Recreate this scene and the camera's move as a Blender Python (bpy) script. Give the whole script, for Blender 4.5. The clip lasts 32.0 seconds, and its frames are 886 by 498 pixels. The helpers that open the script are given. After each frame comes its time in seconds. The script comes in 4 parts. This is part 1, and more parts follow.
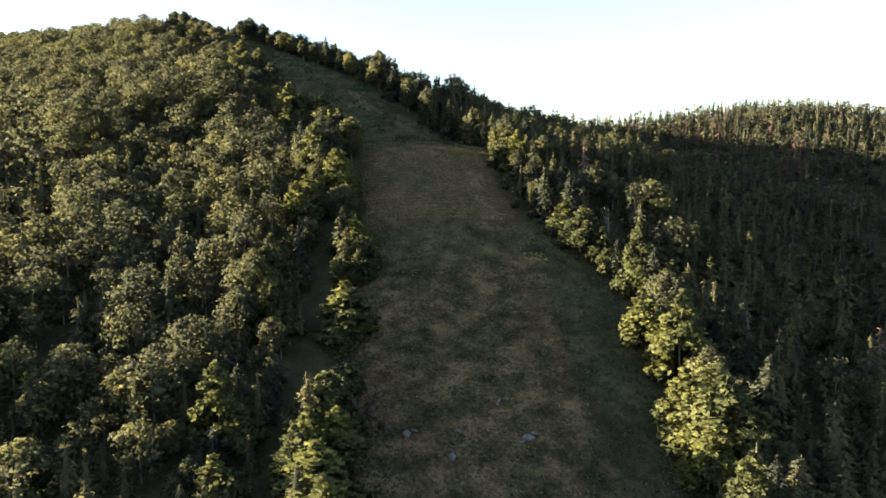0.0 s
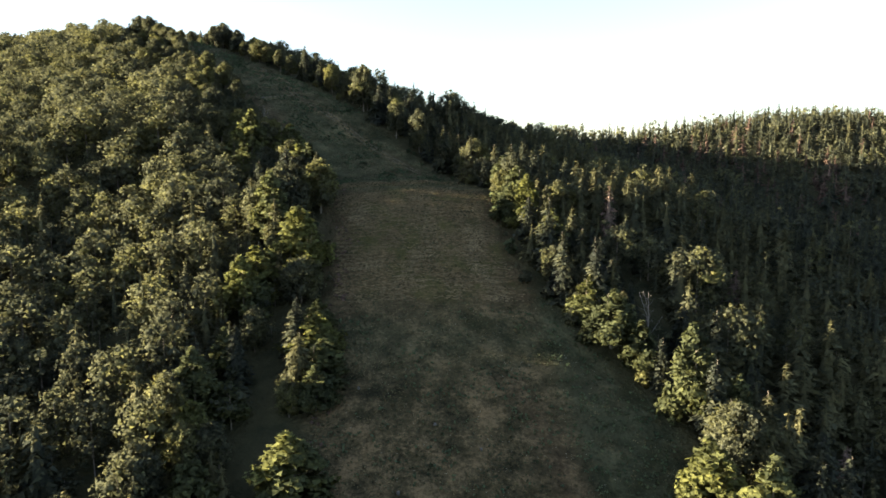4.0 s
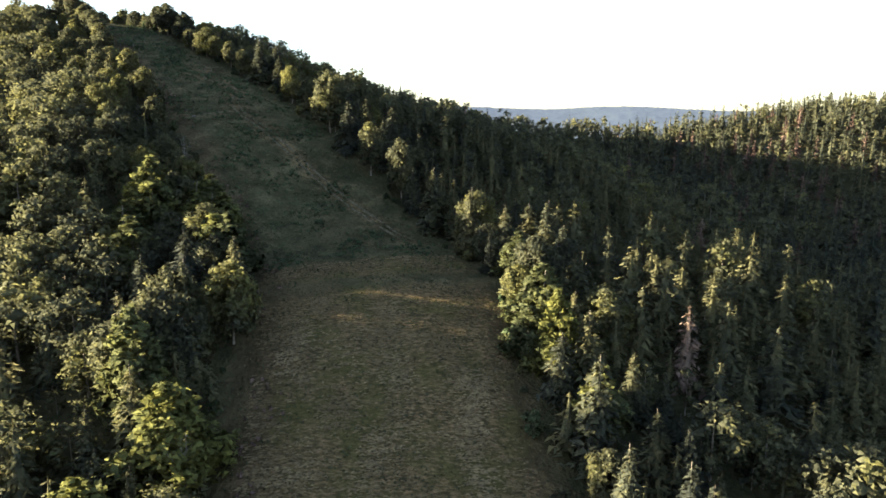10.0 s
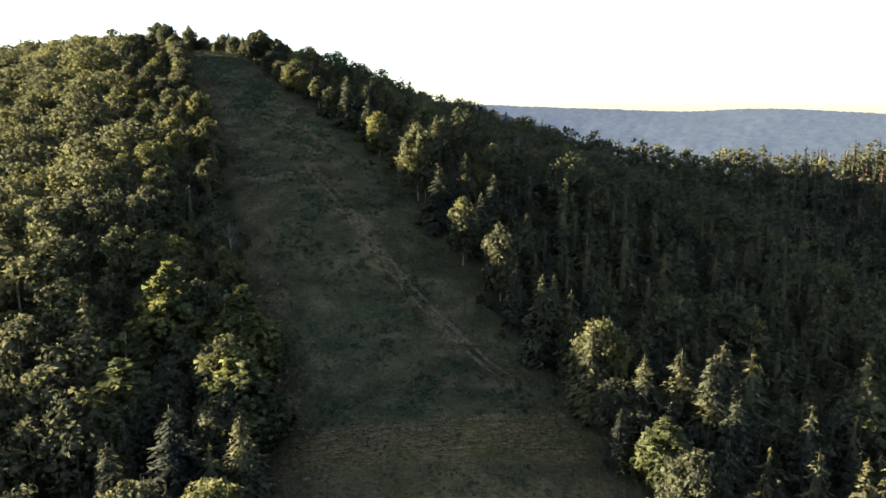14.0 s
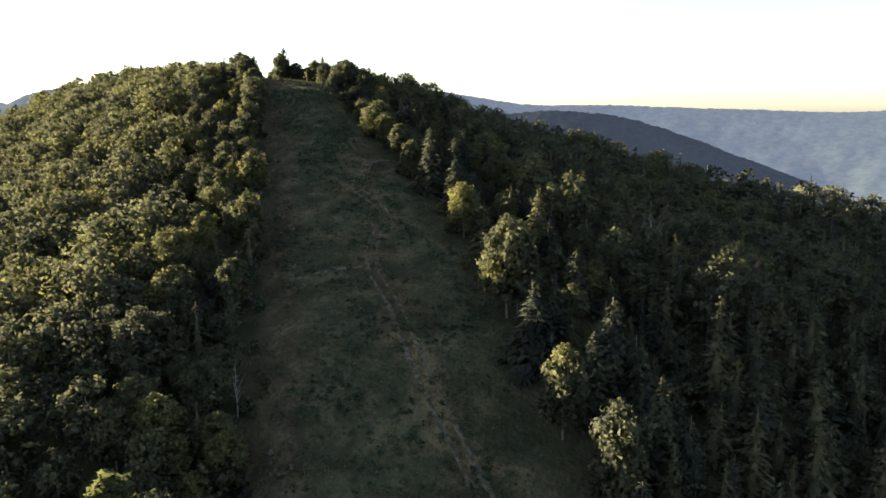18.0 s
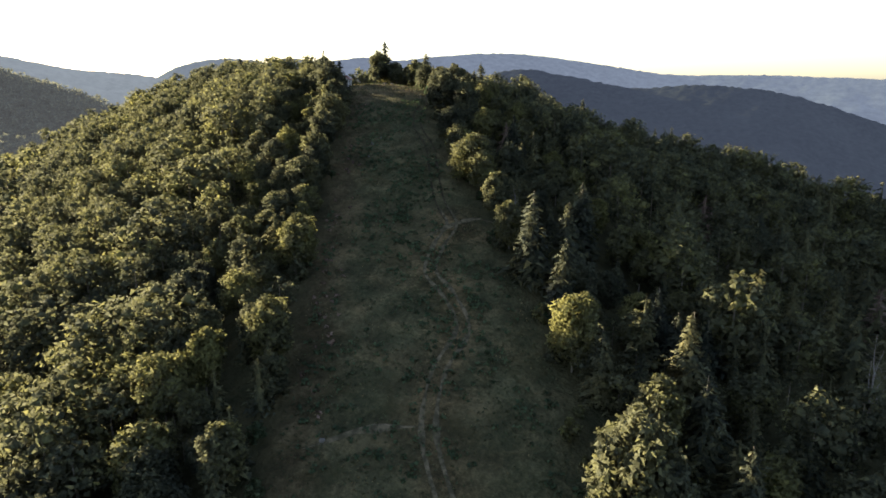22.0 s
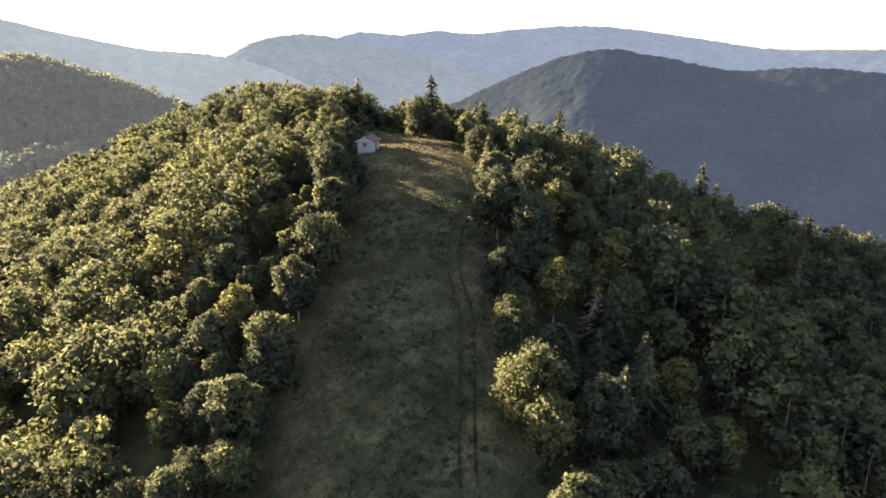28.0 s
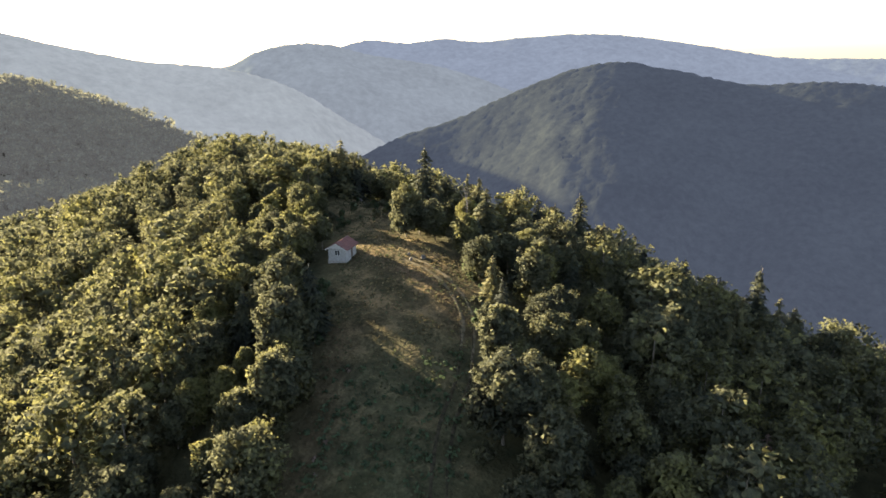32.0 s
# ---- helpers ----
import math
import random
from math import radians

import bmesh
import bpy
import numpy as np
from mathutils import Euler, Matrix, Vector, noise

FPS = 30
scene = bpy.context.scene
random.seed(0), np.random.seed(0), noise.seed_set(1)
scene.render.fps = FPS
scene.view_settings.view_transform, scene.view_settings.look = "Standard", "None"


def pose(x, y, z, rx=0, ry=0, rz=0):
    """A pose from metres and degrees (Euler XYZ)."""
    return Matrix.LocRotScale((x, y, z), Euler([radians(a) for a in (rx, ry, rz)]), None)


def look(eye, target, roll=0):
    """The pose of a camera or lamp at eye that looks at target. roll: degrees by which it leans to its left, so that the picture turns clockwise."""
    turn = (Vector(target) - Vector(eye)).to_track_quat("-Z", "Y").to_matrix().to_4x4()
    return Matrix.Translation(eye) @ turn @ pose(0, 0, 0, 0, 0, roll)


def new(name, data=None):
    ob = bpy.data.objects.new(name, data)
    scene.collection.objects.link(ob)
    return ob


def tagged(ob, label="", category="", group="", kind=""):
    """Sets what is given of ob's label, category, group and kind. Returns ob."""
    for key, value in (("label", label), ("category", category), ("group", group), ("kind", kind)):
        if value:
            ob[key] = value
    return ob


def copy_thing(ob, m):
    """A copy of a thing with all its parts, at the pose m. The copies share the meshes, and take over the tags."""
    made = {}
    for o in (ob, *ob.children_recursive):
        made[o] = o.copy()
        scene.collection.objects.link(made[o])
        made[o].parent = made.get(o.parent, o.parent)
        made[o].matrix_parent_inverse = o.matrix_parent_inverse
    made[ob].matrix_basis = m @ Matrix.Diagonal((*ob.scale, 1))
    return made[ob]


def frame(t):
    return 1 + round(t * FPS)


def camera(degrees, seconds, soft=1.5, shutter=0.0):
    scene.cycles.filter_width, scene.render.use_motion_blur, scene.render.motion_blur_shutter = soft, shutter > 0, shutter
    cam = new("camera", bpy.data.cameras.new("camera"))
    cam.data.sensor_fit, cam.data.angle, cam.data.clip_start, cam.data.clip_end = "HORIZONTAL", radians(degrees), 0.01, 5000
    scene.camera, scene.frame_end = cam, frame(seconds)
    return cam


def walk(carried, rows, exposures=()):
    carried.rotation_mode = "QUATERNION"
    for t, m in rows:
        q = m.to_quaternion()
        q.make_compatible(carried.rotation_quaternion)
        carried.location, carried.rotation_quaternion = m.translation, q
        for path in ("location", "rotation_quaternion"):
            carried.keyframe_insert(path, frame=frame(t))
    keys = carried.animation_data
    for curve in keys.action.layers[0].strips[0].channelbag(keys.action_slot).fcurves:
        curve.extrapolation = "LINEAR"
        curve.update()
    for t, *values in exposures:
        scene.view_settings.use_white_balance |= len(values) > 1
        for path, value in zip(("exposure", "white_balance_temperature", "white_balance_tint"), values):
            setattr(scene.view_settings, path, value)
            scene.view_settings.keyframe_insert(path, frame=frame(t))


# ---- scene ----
cam = camera(67.9, 32.0, 1.65)
METRES, EYE, TILT, LEAN, TURN = 320.0, 60.0, -7.4, 0.0, 0.0
ROWS = [
    (0.0, 0.0, 0.0, 0.0, 0.0, 0.0, -0.0),
    (0.5, 0.0008, 0.0137, 0.0067, 0.02, 0.0, -0.0),
    (1.0, 0.0016, 0.0276, 0.0135, 0.04, 0.0, -0.0),
    (1.5, 0.0025, 0.0416, 0.0202, 0.05, -0.03, 0.0),
    (2.0, 0.0033, 0.0553, 0.027, 0.05, -0.13, 0.0),
    (2.5, 0.0041, 0.0686, 0.0337, 0.06, -0.18, 0.02),
    (3.0, 0.0049, 0.0813, 0.0404, 0.08, -0.25, 0.04),
    (3.5, 0.0057, 0.0936, 0.0469, 0.08, -0.27, 0.04),
    (5.5, 0.009, 0.1447, 0.0726, 0.15, -1.88, 0.05),
    (6.0, 0.0097, 0.1584, 0.0792, 0.14, -1.92, 0.04),
    (6.5, 0.0105, 0.172, 0.0858, 0.12, -3.06, 0.04),
    (7.0, 0.0113, 0.1858, 0.0924, 0.13, -3.7, 0.06),
    (7.5, 0.0121, 0.1999, 0.099, 0.11, -3.7, 0.05),
    (8.0, 0.0128, 0.214, 0.1058, 0.09, -3.73, 0.03),
    (8.5, 0.0136, 0.2282, 0.1127, 0.09, -3.75, 0.04),
    (9.0, 0.0144, 0.2426, 0.1195, 0.08, -3.77, 0.02),
    (9.5, 0.0153, 0.2571, 0.1265, 0.09, -3.79, 0.03),
    (10.0, 0.016, 0.2716, 0.1333, 0.51, -3.82, -0.03),
    (10.5, 0.0166, 0.2859, 0.1404, 2.0, -3.87, -0.25),
    (11.0, 0.0178, 0.3002, 0.1473, 3.66, -3.89, -0.47),
    (11.5, 0.0185, 0.3145, 0.1544, 3.88, -3.93, -0.48),
    (12.0, 0.0187, 0.3289, 0.1614, 5.04, -3.97, -0.65),
    (12.5, 0.0193, 0.3432, 0.1683, 6.35, -4.01, -0.84),
    (13.0, 0.0192, 0.3576, 0.1752, 7.07, -4.01, -0.93),
    (13.5, 0.0189, 0.3719, 0.182, 8.93, -4.07, -1.19),
    (14.0, 0.0185, 0.3862, 0.189, 11.15, -4.14, -1.52),
    (14.5, 0.018, 0.4005, 0.1959, 13.0, -4.22, -1.76),
    (16.5, 0.0124, 0.4579, 0.2236, 17.95, -4.58, -2.31),
    (17.0, 0.0098, 0.4723, 0.2304, 18.8, -4.64, -2.39),
    (17.5, 0.0069, 0.4867, 0.2372, 20.33, -4.74, -2.58),
    (18.0, 0.0038, 0.5011, 0.2439, 21.73, -4.81, -2.75),
    (18.5, 0.0, 0.5155, 0.2506, 23.46, -4.91, -2.97),
    (19.0, -0.0037, 0.5298, 0.2574, 25.38, -5.06, -3.2),
    (19.5, -0.0081, 0.5439, 0.2642, 26.58, -5.16, -3.37),
    (20.0, -0.0126, 0.5581, 0.2711, 27.31, -5.25, -3.45),
    (20.5, -0.0177, 0.572, 0.2777, 28.37, -5.33, -3.57),
    (21.0, -0.023, 0.5858, 0.2841, 29.89, -5.53, -3.74),
    (21.5, -0.0286, 0.5997, 0.2908, 31.48, -7.38, -3.92),
    (22.0, -0.0348, 0.6133, 0.2975, 32.84, -8.28, -4.08),
    (22.5, -0.0413, 0.6268, 0.3041, 34.13, -8.82, -4.22),
    (23.0, -0.048, 0.6401, 0.3107, 35.22, -9.02, -4.35),
    (23.5, -0.0552, 0.6531, 0.3173, 36.14, -9.06, -4.47),
    (24.0, -0.0626, 0.6661, 0.3236, 36.99, -10.09, -4.62),
    (24.5, -0.0703, 0.679, 0.3302, 37.46, -10.39, -4.68),
    (26.5, -0.1033, 0.7311, 0.3578, 39.0, -11.24, -4.71),
    (27.0, -0.112, 0.7435, 0.3642, 39.21, -11.3, -4.72),
    (27.5, -0.1209, 0.7557, 0.3708, 39.31, -11.41, -4.72),
    (28.0, -0.13, 0.7679, 0.3773, 39.42, -11.44, -4.73),
    (28.5, -0.139, 0.78, 0.3839, 39.59, -11.42, -4.73),
    (29.0, -0.1482, 0.7923, 0.3904, 39.74, -11.43, -4.73),
    (29.5, -0.1574, 0.8044, 0.3969, 39.78, -11.43, -4.73),
    (30.0, -0.1663, 0.8159, 0.4038, 39.79, -11.34, -4.74),
    (30.5, -0.174, 0.8259, 0.4101, 39.8, -11.3, -4.74),
    (31.0, -0.1803, 0.8344, 0.4161, 39.8, -11.27, -4.72),
    (31.5, -0.1858, 0.8414, 0.4218, 39.82, -11.23, -4.72),
    (32.0, -0.1906, 0.8475, 0.4274, 40.1, -11.21, -4.76),
]
EXPOSURES = [(0, 3.5, 6500, 11), (6, 3.5, 6500, 11), (9, 3.8, 6500, 11), (13, 3.55, 6500, 11), (20, 3.3, 6500, 12), (24, 3.6, 6700, 13), (28, 4.05, 6900, 14), (32, 3.85, 6900, 14)]
walk(cam, [(t, pose(0, 0, EYE, TILT, LEAN, TURN) @ pose(METRES * x, METRES * y, METRES * z, 90 + pitch, roll, yaw)) for t, x, y, z, yaw, pitch, roll in ROWS], EXPOSURES)

# ---- daylight: low sun ahead and to one side of the first heading ----
SUN_AZ, SUN_EL = -86.0, 11.0
world = bpy.data.worlds.new("sky")
scene.world = world
world.use_nodes = True
_wn = world.node_tree.nodes
_sky = _wn.new("ShaderNodeTexSky")
_sky.sky_type, _sky.sun_disc = "NISHITA", False
_sky.sun_elevation, _sky.sun_rotation = radians(SUN_EL), radians(SUN_AZ)
_sky.air_density, _sky.dust_density, _sky.ozone_density = 0.9, 0.8, 1.6
_bg = _wn["Background"]
_bg.inputs["Strength"].default_value = 0.050
_pale = _wn.new("ShaderNodeHueSaturation")  # thin high haze takes the colour out of the sky
_pale.inputs["Saturation"].default_value = 0.76
_pale.inputs["Value"].default_value = 0.84
world.node_tree.links.new(_sky.outputs["Color"], _pale.inputs["Color"])
world.node_tree.links.new(_pale.outputs["Color"], _bg.inputs["Color"])
sun = new("sun", bpy.data.lights.new("sun", "SUN"))
sun.data.energy, sun.data.angle, sun.data.color = 4.25, radians(1.2), (1.0, 0.84, 0.55)
_to = Vector((math.sin(radians(SUN_AZ)) * math.cos(radians(SUN_EL)), math.cos(radians(SUN_AZ)) * math.cos(radians(SUN_EL)), math.sin(radians(SUN_EL))))
sun.matrix_world = look(_to * 500, (0, 0, 0))


# ---- materials ----
class Mat:
    """A small wrapper round a node material."""

    def __init__(self, name):
        self.m = bpy.data.materials.new(name)
        self.m.use_nodes = True
        self.t = self.m.node_tree
        self.p = self.t.nodes["Principled BSDF"]
        self.out = self.t.nodes["Material Output"]

    def node(self, kind, **sets):
        n = self.t.nodes.new(kind)
        for k, v in sets.items():
            n.inputs[k.replace("_", " ")].default_value = v
        return n

    def link(self, a, b):
        self.t.links.new(a, b)

    def noise(self, scale, detail=3.0, vec=None, rough=0.55):
        n = self.node("ShaderNodeTexNoise", Scale=scale, Detail=detail, Roughness=rough)
        if vec is None:
            vec = self.position()
        self.link(vec, n.inputs["Vector"])
        return n.outputs["Fac"]

    def position(self):
        return self.t.nodes.new("ShaderNodeNewGeometry").outputs["Position"]

    def ramp(self, fac, stops):
        r = self.t.nodes.new("ShaderNodeValToRGB")
        e = r.color_ramp.elements
        while len(e) < len(stops):
            e.new(0.5)
        for el, (pos, col) in zip(e, stops):
            el.position, el.color = pos, (*col, 1)
        self.link(fac, r.inputs["Fac"])
        return r.outputs["Color"]

    def mix(self, fac, a, b, mode="MIX"):
        n = self.t.nodes.new("ShaderNodeMix")
        n.data_type, n.blend_type = "RGBA", mode
        for sock, v in ((n.inputs[0], fac), (n.inputs[6], a), (n.inputs[7], b)):
            if isinstance(v, (int, float)):
                sock.default_value = v
            elif isinstance(v, tuple):
                sock.default_value = (*v, 1)
            else:
                self.link(v, sock)
        return n.outputs[2]

    def maths(self, op, a, b=0.0):
        n = self.t.nodes.new("ShaderNodeMath")
        n.operation = op
        for sock, v in zip(n.inputs, (a, b)):
            if isinstance(v, (int, float)):
                sock.default_value = v
            else:
                self.link(v, sock)
        return n.outputs[0]

    def attribute(self, name):
        n = self.t.nodes.new("ShaderNodeAttribute")
        n.attribute_name = name
        return n.outputs["Fac"]

    def bump(self, height, strength=0.5, distance=0.1):
        b = self.node("ShaderNodeBump", Strength=strength, Distance=distance)
        self.link(height, b.inputs["Height"])
        self.link(b.outputs["Normal"], self.p.inputs["Normal"])

    def done(self, colour, rough=0.8, spec=0.3):
        if isinstance(colour, tuple):
            self.p.inputs["Base Color"].default_value = (*colour, 1)
        else:
            self.link(colour, self.p.inputs["Base Color"])
        self.p.inputs["Roughness"].default_value = rough
        self.p.inputs["Specular IOR Level"].default_value = spec
        return self.m


def leaf_material(name, dark, mid, light, thin=0.35, grain_scale=1.5, haze_veil=0.0):
    """Foliage: three tones by stand, by tree and by spray, with light coming through."""
    k = Mat(name)
    stand = k.noise(0.035, 2.0)
    tree = k.noise(0.16, 1.0)
    geo = k.t.nodes.new("ShaderNodeNewGeometry")
    obj = k.t.nodes.new("ShaderNodeObjectInfo")
    f = k.maths("ADD", k.maths("MULTIPLY", stand, 0.55), k.maths("MULTIPLY", tree, 0.75))
    f = k.maths("ADD", f, k.maths("MULTIPLY", k.maths("SUBTRACT", geo.outputs["Random Per Island"], 0.5), 0.22))
    f = k.maths("ADD", f, k.maths("MULTIPLY", k.maths("SUBTRACT", obj.outputs["Random"], 0.5), 0.34))
    col = k.ramp(f, [(0.36, dark), (0.62, mid), (0.88, light)])
    grain = k.maths("ADD", k.maths("MULTIPLY", k.noise(grain_scale, 3.0, None, 0.65), 0.55), k.maths("MULTIPLY", k.noise(grain_scale * 3.2, 3.0, None, 0.7), 0.45))
    col = k.mix(1.0, col, k.ramp(grain, [(0.39, (0.66, 0.68, 0.72)), (0.50, (1.0, 1.0, 1.0)), (0.61, (1.28, 1.25, 1.18))]), "MULTIPLY")
    k.bump(grain, 0.9, 0.32)
    k.done(col, 0.95, 0.02)
    # emission that stands in for haze; zero on all nearer foliage
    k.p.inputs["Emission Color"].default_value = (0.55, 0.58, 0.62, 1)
    k.p.inputs["Emission Strength"].default_value = haze_veil
    tr = k.t.nodes.new("ShaderNodeBsdfTranslucent")
    k.link(k.mix(1.0, col, (1.05, 1.03, 0.88), "MULTIPLY"), tr.inputs["Color"])
    mx = k.t.nodes.new("ShaderNodeMixShader")
    mx.inputs[0].default_value = thin
    k.link(k.p.outputs[0], mx.inputs[1])
    k.link(tr.outputs[0], mx.inputs[2])
    k.link(mx.outputs[0], k.out.inputs["Surface"])
    return k.m


BEECH = leaf_material("beech_leaves", (0.054, 0.061, 0.048), (0.096, 0.102, 0.066), (0.150, 0.151, 0.064), 0.43)
YOUNG = leaf_material("young_leaves", (0.056, 0.067, 0.040), (0.093, 0.105, 0.053), (0.134, 0.142, 0.050), 0.42)
SPRUCE = leaf_material("spruce_needles", (0.028, 0.033, 0.031), (0.050, 0.057, 0.043), (0.104, 0.102, 0.056), 0.25)
RUST = leaf_material("dead_needles", (0.080, 0.056, 0.050), (0.13, 0.090, 0.078), (0.18, 0.136, 0.115), 0.15)
FERN = leaf_material("fern_leaves", (0.040, 0.060, 0.036), (0.060, 0.086, 0.050), (0.098, 0.118, 0.068), 0.35)
STRAW = leaf_material("dry_grass", (0.075, 0.062, 0.034), (0.125, 0.104, 0.058), (0.21, 0.175, 0.10), 0.25)
GRASS = leaf_material("grass_blades", (0.024, 0.034, 0.021), (0.045, 0.056, 0.033), (0.080, 0.086, 0.050), 0.3)
HAY = leaf_material("cut_hay", (0.105, 0.082, 0.046), (0.150, 0.118, 0.068), (0.225, 0.178, 0.106), 0.15)
FLOWER = leaf_material("pale_flowers", (0.22, 0.21, 0.17), (0.34, 0.32, 0.26), (0.45, 0.43, 0.36), 0.2)


def bark_material(name, a, b):
    k = Mat(name)
    n = k.noise(3.0, 4.0)
    k.bump(n, 0.6, 0.03)
    return k.done(k.ramp(n, [(0.3, a), (0.7, b)]), 0.9, 0.2)


# distance haze painted into the leaves: paler tones and a faint emission
HAZY_BEECH = leaf_material("hazy_beech_leaves", (0.070, 0.080, 0.060), (0.100, 0.106, 0.078), (0.130, 0.134, 0.096), 0.5, 0.30, 0.024)
BARK = bark_material("grey_bark", (0.10, 0.085, 0.07), (0.20, 0.18, 0.15))
PALE_BARK = bark_material("bleached_wood", (0.10, 0.092, 0.085), (0.19, 0.18, 0.17))


def ground_material():
    """Forest floor, rough meadow and mown meadow in one ground."""
    k = Mat("hillside_ground")
    fine, mid, big = k.noise(1.7, 4.0), k.noise(0.22, 4.0), k.noise(0.05, 3.0)
    floor = k.ramp(mid, [(0.3, (0.026, 0.028, 0.016)), (0.7, (0.060, 0.056, 0.030))])
    tone = k.maths("ADD", k.maths("MULTIPLY", mid, 0.45), k.maths("ADD", k.maths("MULTIPLY", fine, 0.3), k.maths("MULTIPLY", k.noise(4.5, 3.0, None, 0.7), 0.25)))
    olive = k.ramp(tone, [(0.40, (0.020, 0.018, 0.011)), (0.49, (0.066, 0.052, 0.028)), (0.59, (0.165, 0.118, 0.064))])
    green = k.ramp(tone, [(0.36, (0.024, 0.027, 0.016)), (0.49, (0.046, 0.050, 0.028)), (0.62, (0.088, 0.086, 0.049))])
    earth = k.ramp(tone, [(0.38, (0.024, 0.017, 0.011)), (0.50, (0.056, 0.038, 0.023)), (0.62, (0.110, 0.078, 0.048))])
    jag = k.maths("MULTIPLY", k.maths("SUBTRACT", k.noise(0.30, 4.0), 0.5), 1.6)

    def mask(key):
        c = k.t.nodes.new("ShaderNodeClamp")
        v = k.attribute(key)
        k.link(k.maths("ADD", v, k.maths("MULTIPLY", jag, k.maths("ADD", k.maths("MULTIPLY", v, 0.9), 0.08))), c.inputs[0])
        return c.outputs[0]

    grass = k.mix(mask("green"), olive, green)
    # shade of grassy hollows, painted in as dark patches
    hollow_shade = k.ramp(k.noise(0.12, 4.0, None, 0.65), [(0.53, (0, 0, 0)), (0.62, (0.5, 0.5, 0.5))])
    grass = k.mix(hollow_shade, grass, (0.020, 0.021, 0.010))
    grass = k.mix(k.ramp(big, [(0.52, (0, 0, 0)), (0.68, (0.35, 0.35, 0.35))]), grass, (0.056, 0.044, 0.026))
    # the mowing ran across the slope: short stretched streaks over green stubble
    mp = k.t.nodes.new("ShaderNodeMapping")
    mp.inputs["Scale"].default_value = (1.1, 3.4, 1.0)
    k.link(k.position(), mp.inputs["Vector"])
    streak = k.noise(1.0, 5.0, mp.outputs[0], 0.7)
    mown = k.ramp(streak, [(0.38, (0.044, 0.038, 0.019)), (0.50, (0.092, 0.070, 0.036)), (0.63, (0.19, 0.135, 0.076))])
    mown = k.mix(k.ramp(k.noise(0.13, 4.0, None, 0.65), [(0.47, (0, 0, 0)), (0.60, (0.75, 0.75, 0.75))]), mown, k.mix(streak, (0.028, 0.033, 0.011), (0.100, 0.092, 0.034)))
    edge = k.maths("MULTIPLY", k.maths("SUBTRACT", k.noise(0.35, 3.0), 0.5), 0.9)
    pm = k.t.nodes.new("ShaderNodeClamp")
    k.link(k.maths("ADD", k.attribute("meadow"), k.maths("MULTIPLY", edge, 0.5)), pm.inputs[0])
    mm = k.t.nodes.new("ShaderNodeClamp")
    k.link(k.maths("ADD", k.attribute("mown"), k.maths("MULTIPLY", edge, 0.3)), mm.inputs[0])
    col = k.mix(pm.outputs[0], floor, k.mix(mask("brown"), k.mix(mm.outputs[0], grass, mown), earth))
    k.bump(k.maths("ADD", fine, k.maths("MULTIPLY", mid, 3.0)), 0.9, 0.5)
    return k.done(col, 1.0, 0.02)


GROUND = ground_material()


def soil_material(name, damp):
    k = Mat(name)
    n = k.noise(1.2, 4.0)
    k.bump(n, 0.8, 0.1)
    tones = ((0.38, (0.046, 0.043, 0.028)), (0.52, (0.084, 0.073, 0.049)), (0.68, (0.135, 0.114, 0.078)))
    return k.done(k.ramp(n, [(p, tuple(damp * c for c in col)) for p, col in tones]), 1.0, 0.02)


SOIL, DAMP_SOIL = soil_material("bare_soil", 1.0), soil_material("damp_soil", 0.42)


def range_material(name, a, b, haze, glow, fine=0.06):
    """A far wooded range, with the haze in front of it painted on as emission."""
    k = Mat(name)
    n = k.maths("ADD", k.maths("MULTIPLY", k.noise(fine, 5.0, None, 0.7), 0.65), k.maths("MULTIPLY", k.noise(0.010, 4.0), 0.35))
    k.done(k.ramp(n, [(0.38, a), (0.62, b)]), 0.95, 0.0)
    # the haze emission is mottled, so the woods' texture shows in any light
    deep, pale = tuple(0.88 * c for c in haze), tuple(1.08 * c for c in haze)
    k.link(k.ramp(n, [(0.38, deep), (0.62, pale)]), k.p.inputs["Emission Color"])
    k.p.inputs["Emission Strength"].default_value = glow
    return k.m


# ---- the lie of the land ----
AX_Y = [-400, -100, 60, 120, 170, 205, 245, 295, 335, 365, 395, 430, 520, 800]
AX_X = [6, 6, 6, 4, 0, -7, -28, -66, -101, -128, -152, -172, -210, -300]
PR_Y = [-400, -100, 0, 60, 95, 125, 160, 190, 215, 250, 300, 335, 355, 375, 400, 430, 480, 550, 800]
PR_Z = [-150, -42, -8, 13, 25.7, 37.4, 53.9, 66, 69, 88, 110, 124, 129, 128.6, 123.5, 108, 92, 55, -120]
K_Y = [-400, 0, 100, 180, 240, 300, 350, 400, 800]
K_L = [0.1, 0.1, 0.08, 0.255, 0.235, 0.46, 0.51, 0.2, 0.25]
K_R = [0.3, 0.3, 0.25, 0.205, 0.19, 0.405, 0.595, 0.68, 0.43]
# two side ridges: plan, run and height
EAST = [(-120, 385), (-60, 402), (10, 415), (100, 432), (190, 465), (265, 500), (420, 560)]
EAST_Z = [111, 103, 86.5, 80, 91.5, 98, 81]
WEST = [(-145, 370), (-200, 392), (-255, 402), (-330, 390)]
WEST_Z = [121.5, 125, 122, 86]
# the open strip: its edges beside the centre line
ED_Y = [-100, 80, 100, 130, 150, 190, 205, 225, 260, 282, 300, 316, 330, 350, 364, 378, 392, 408, 416]
ED_L = [-24, -24, -22, -21, -21, -22, -23, -24, -24, -23, -22, -20, -18, -16, -17, -20, -25, -29, -27]
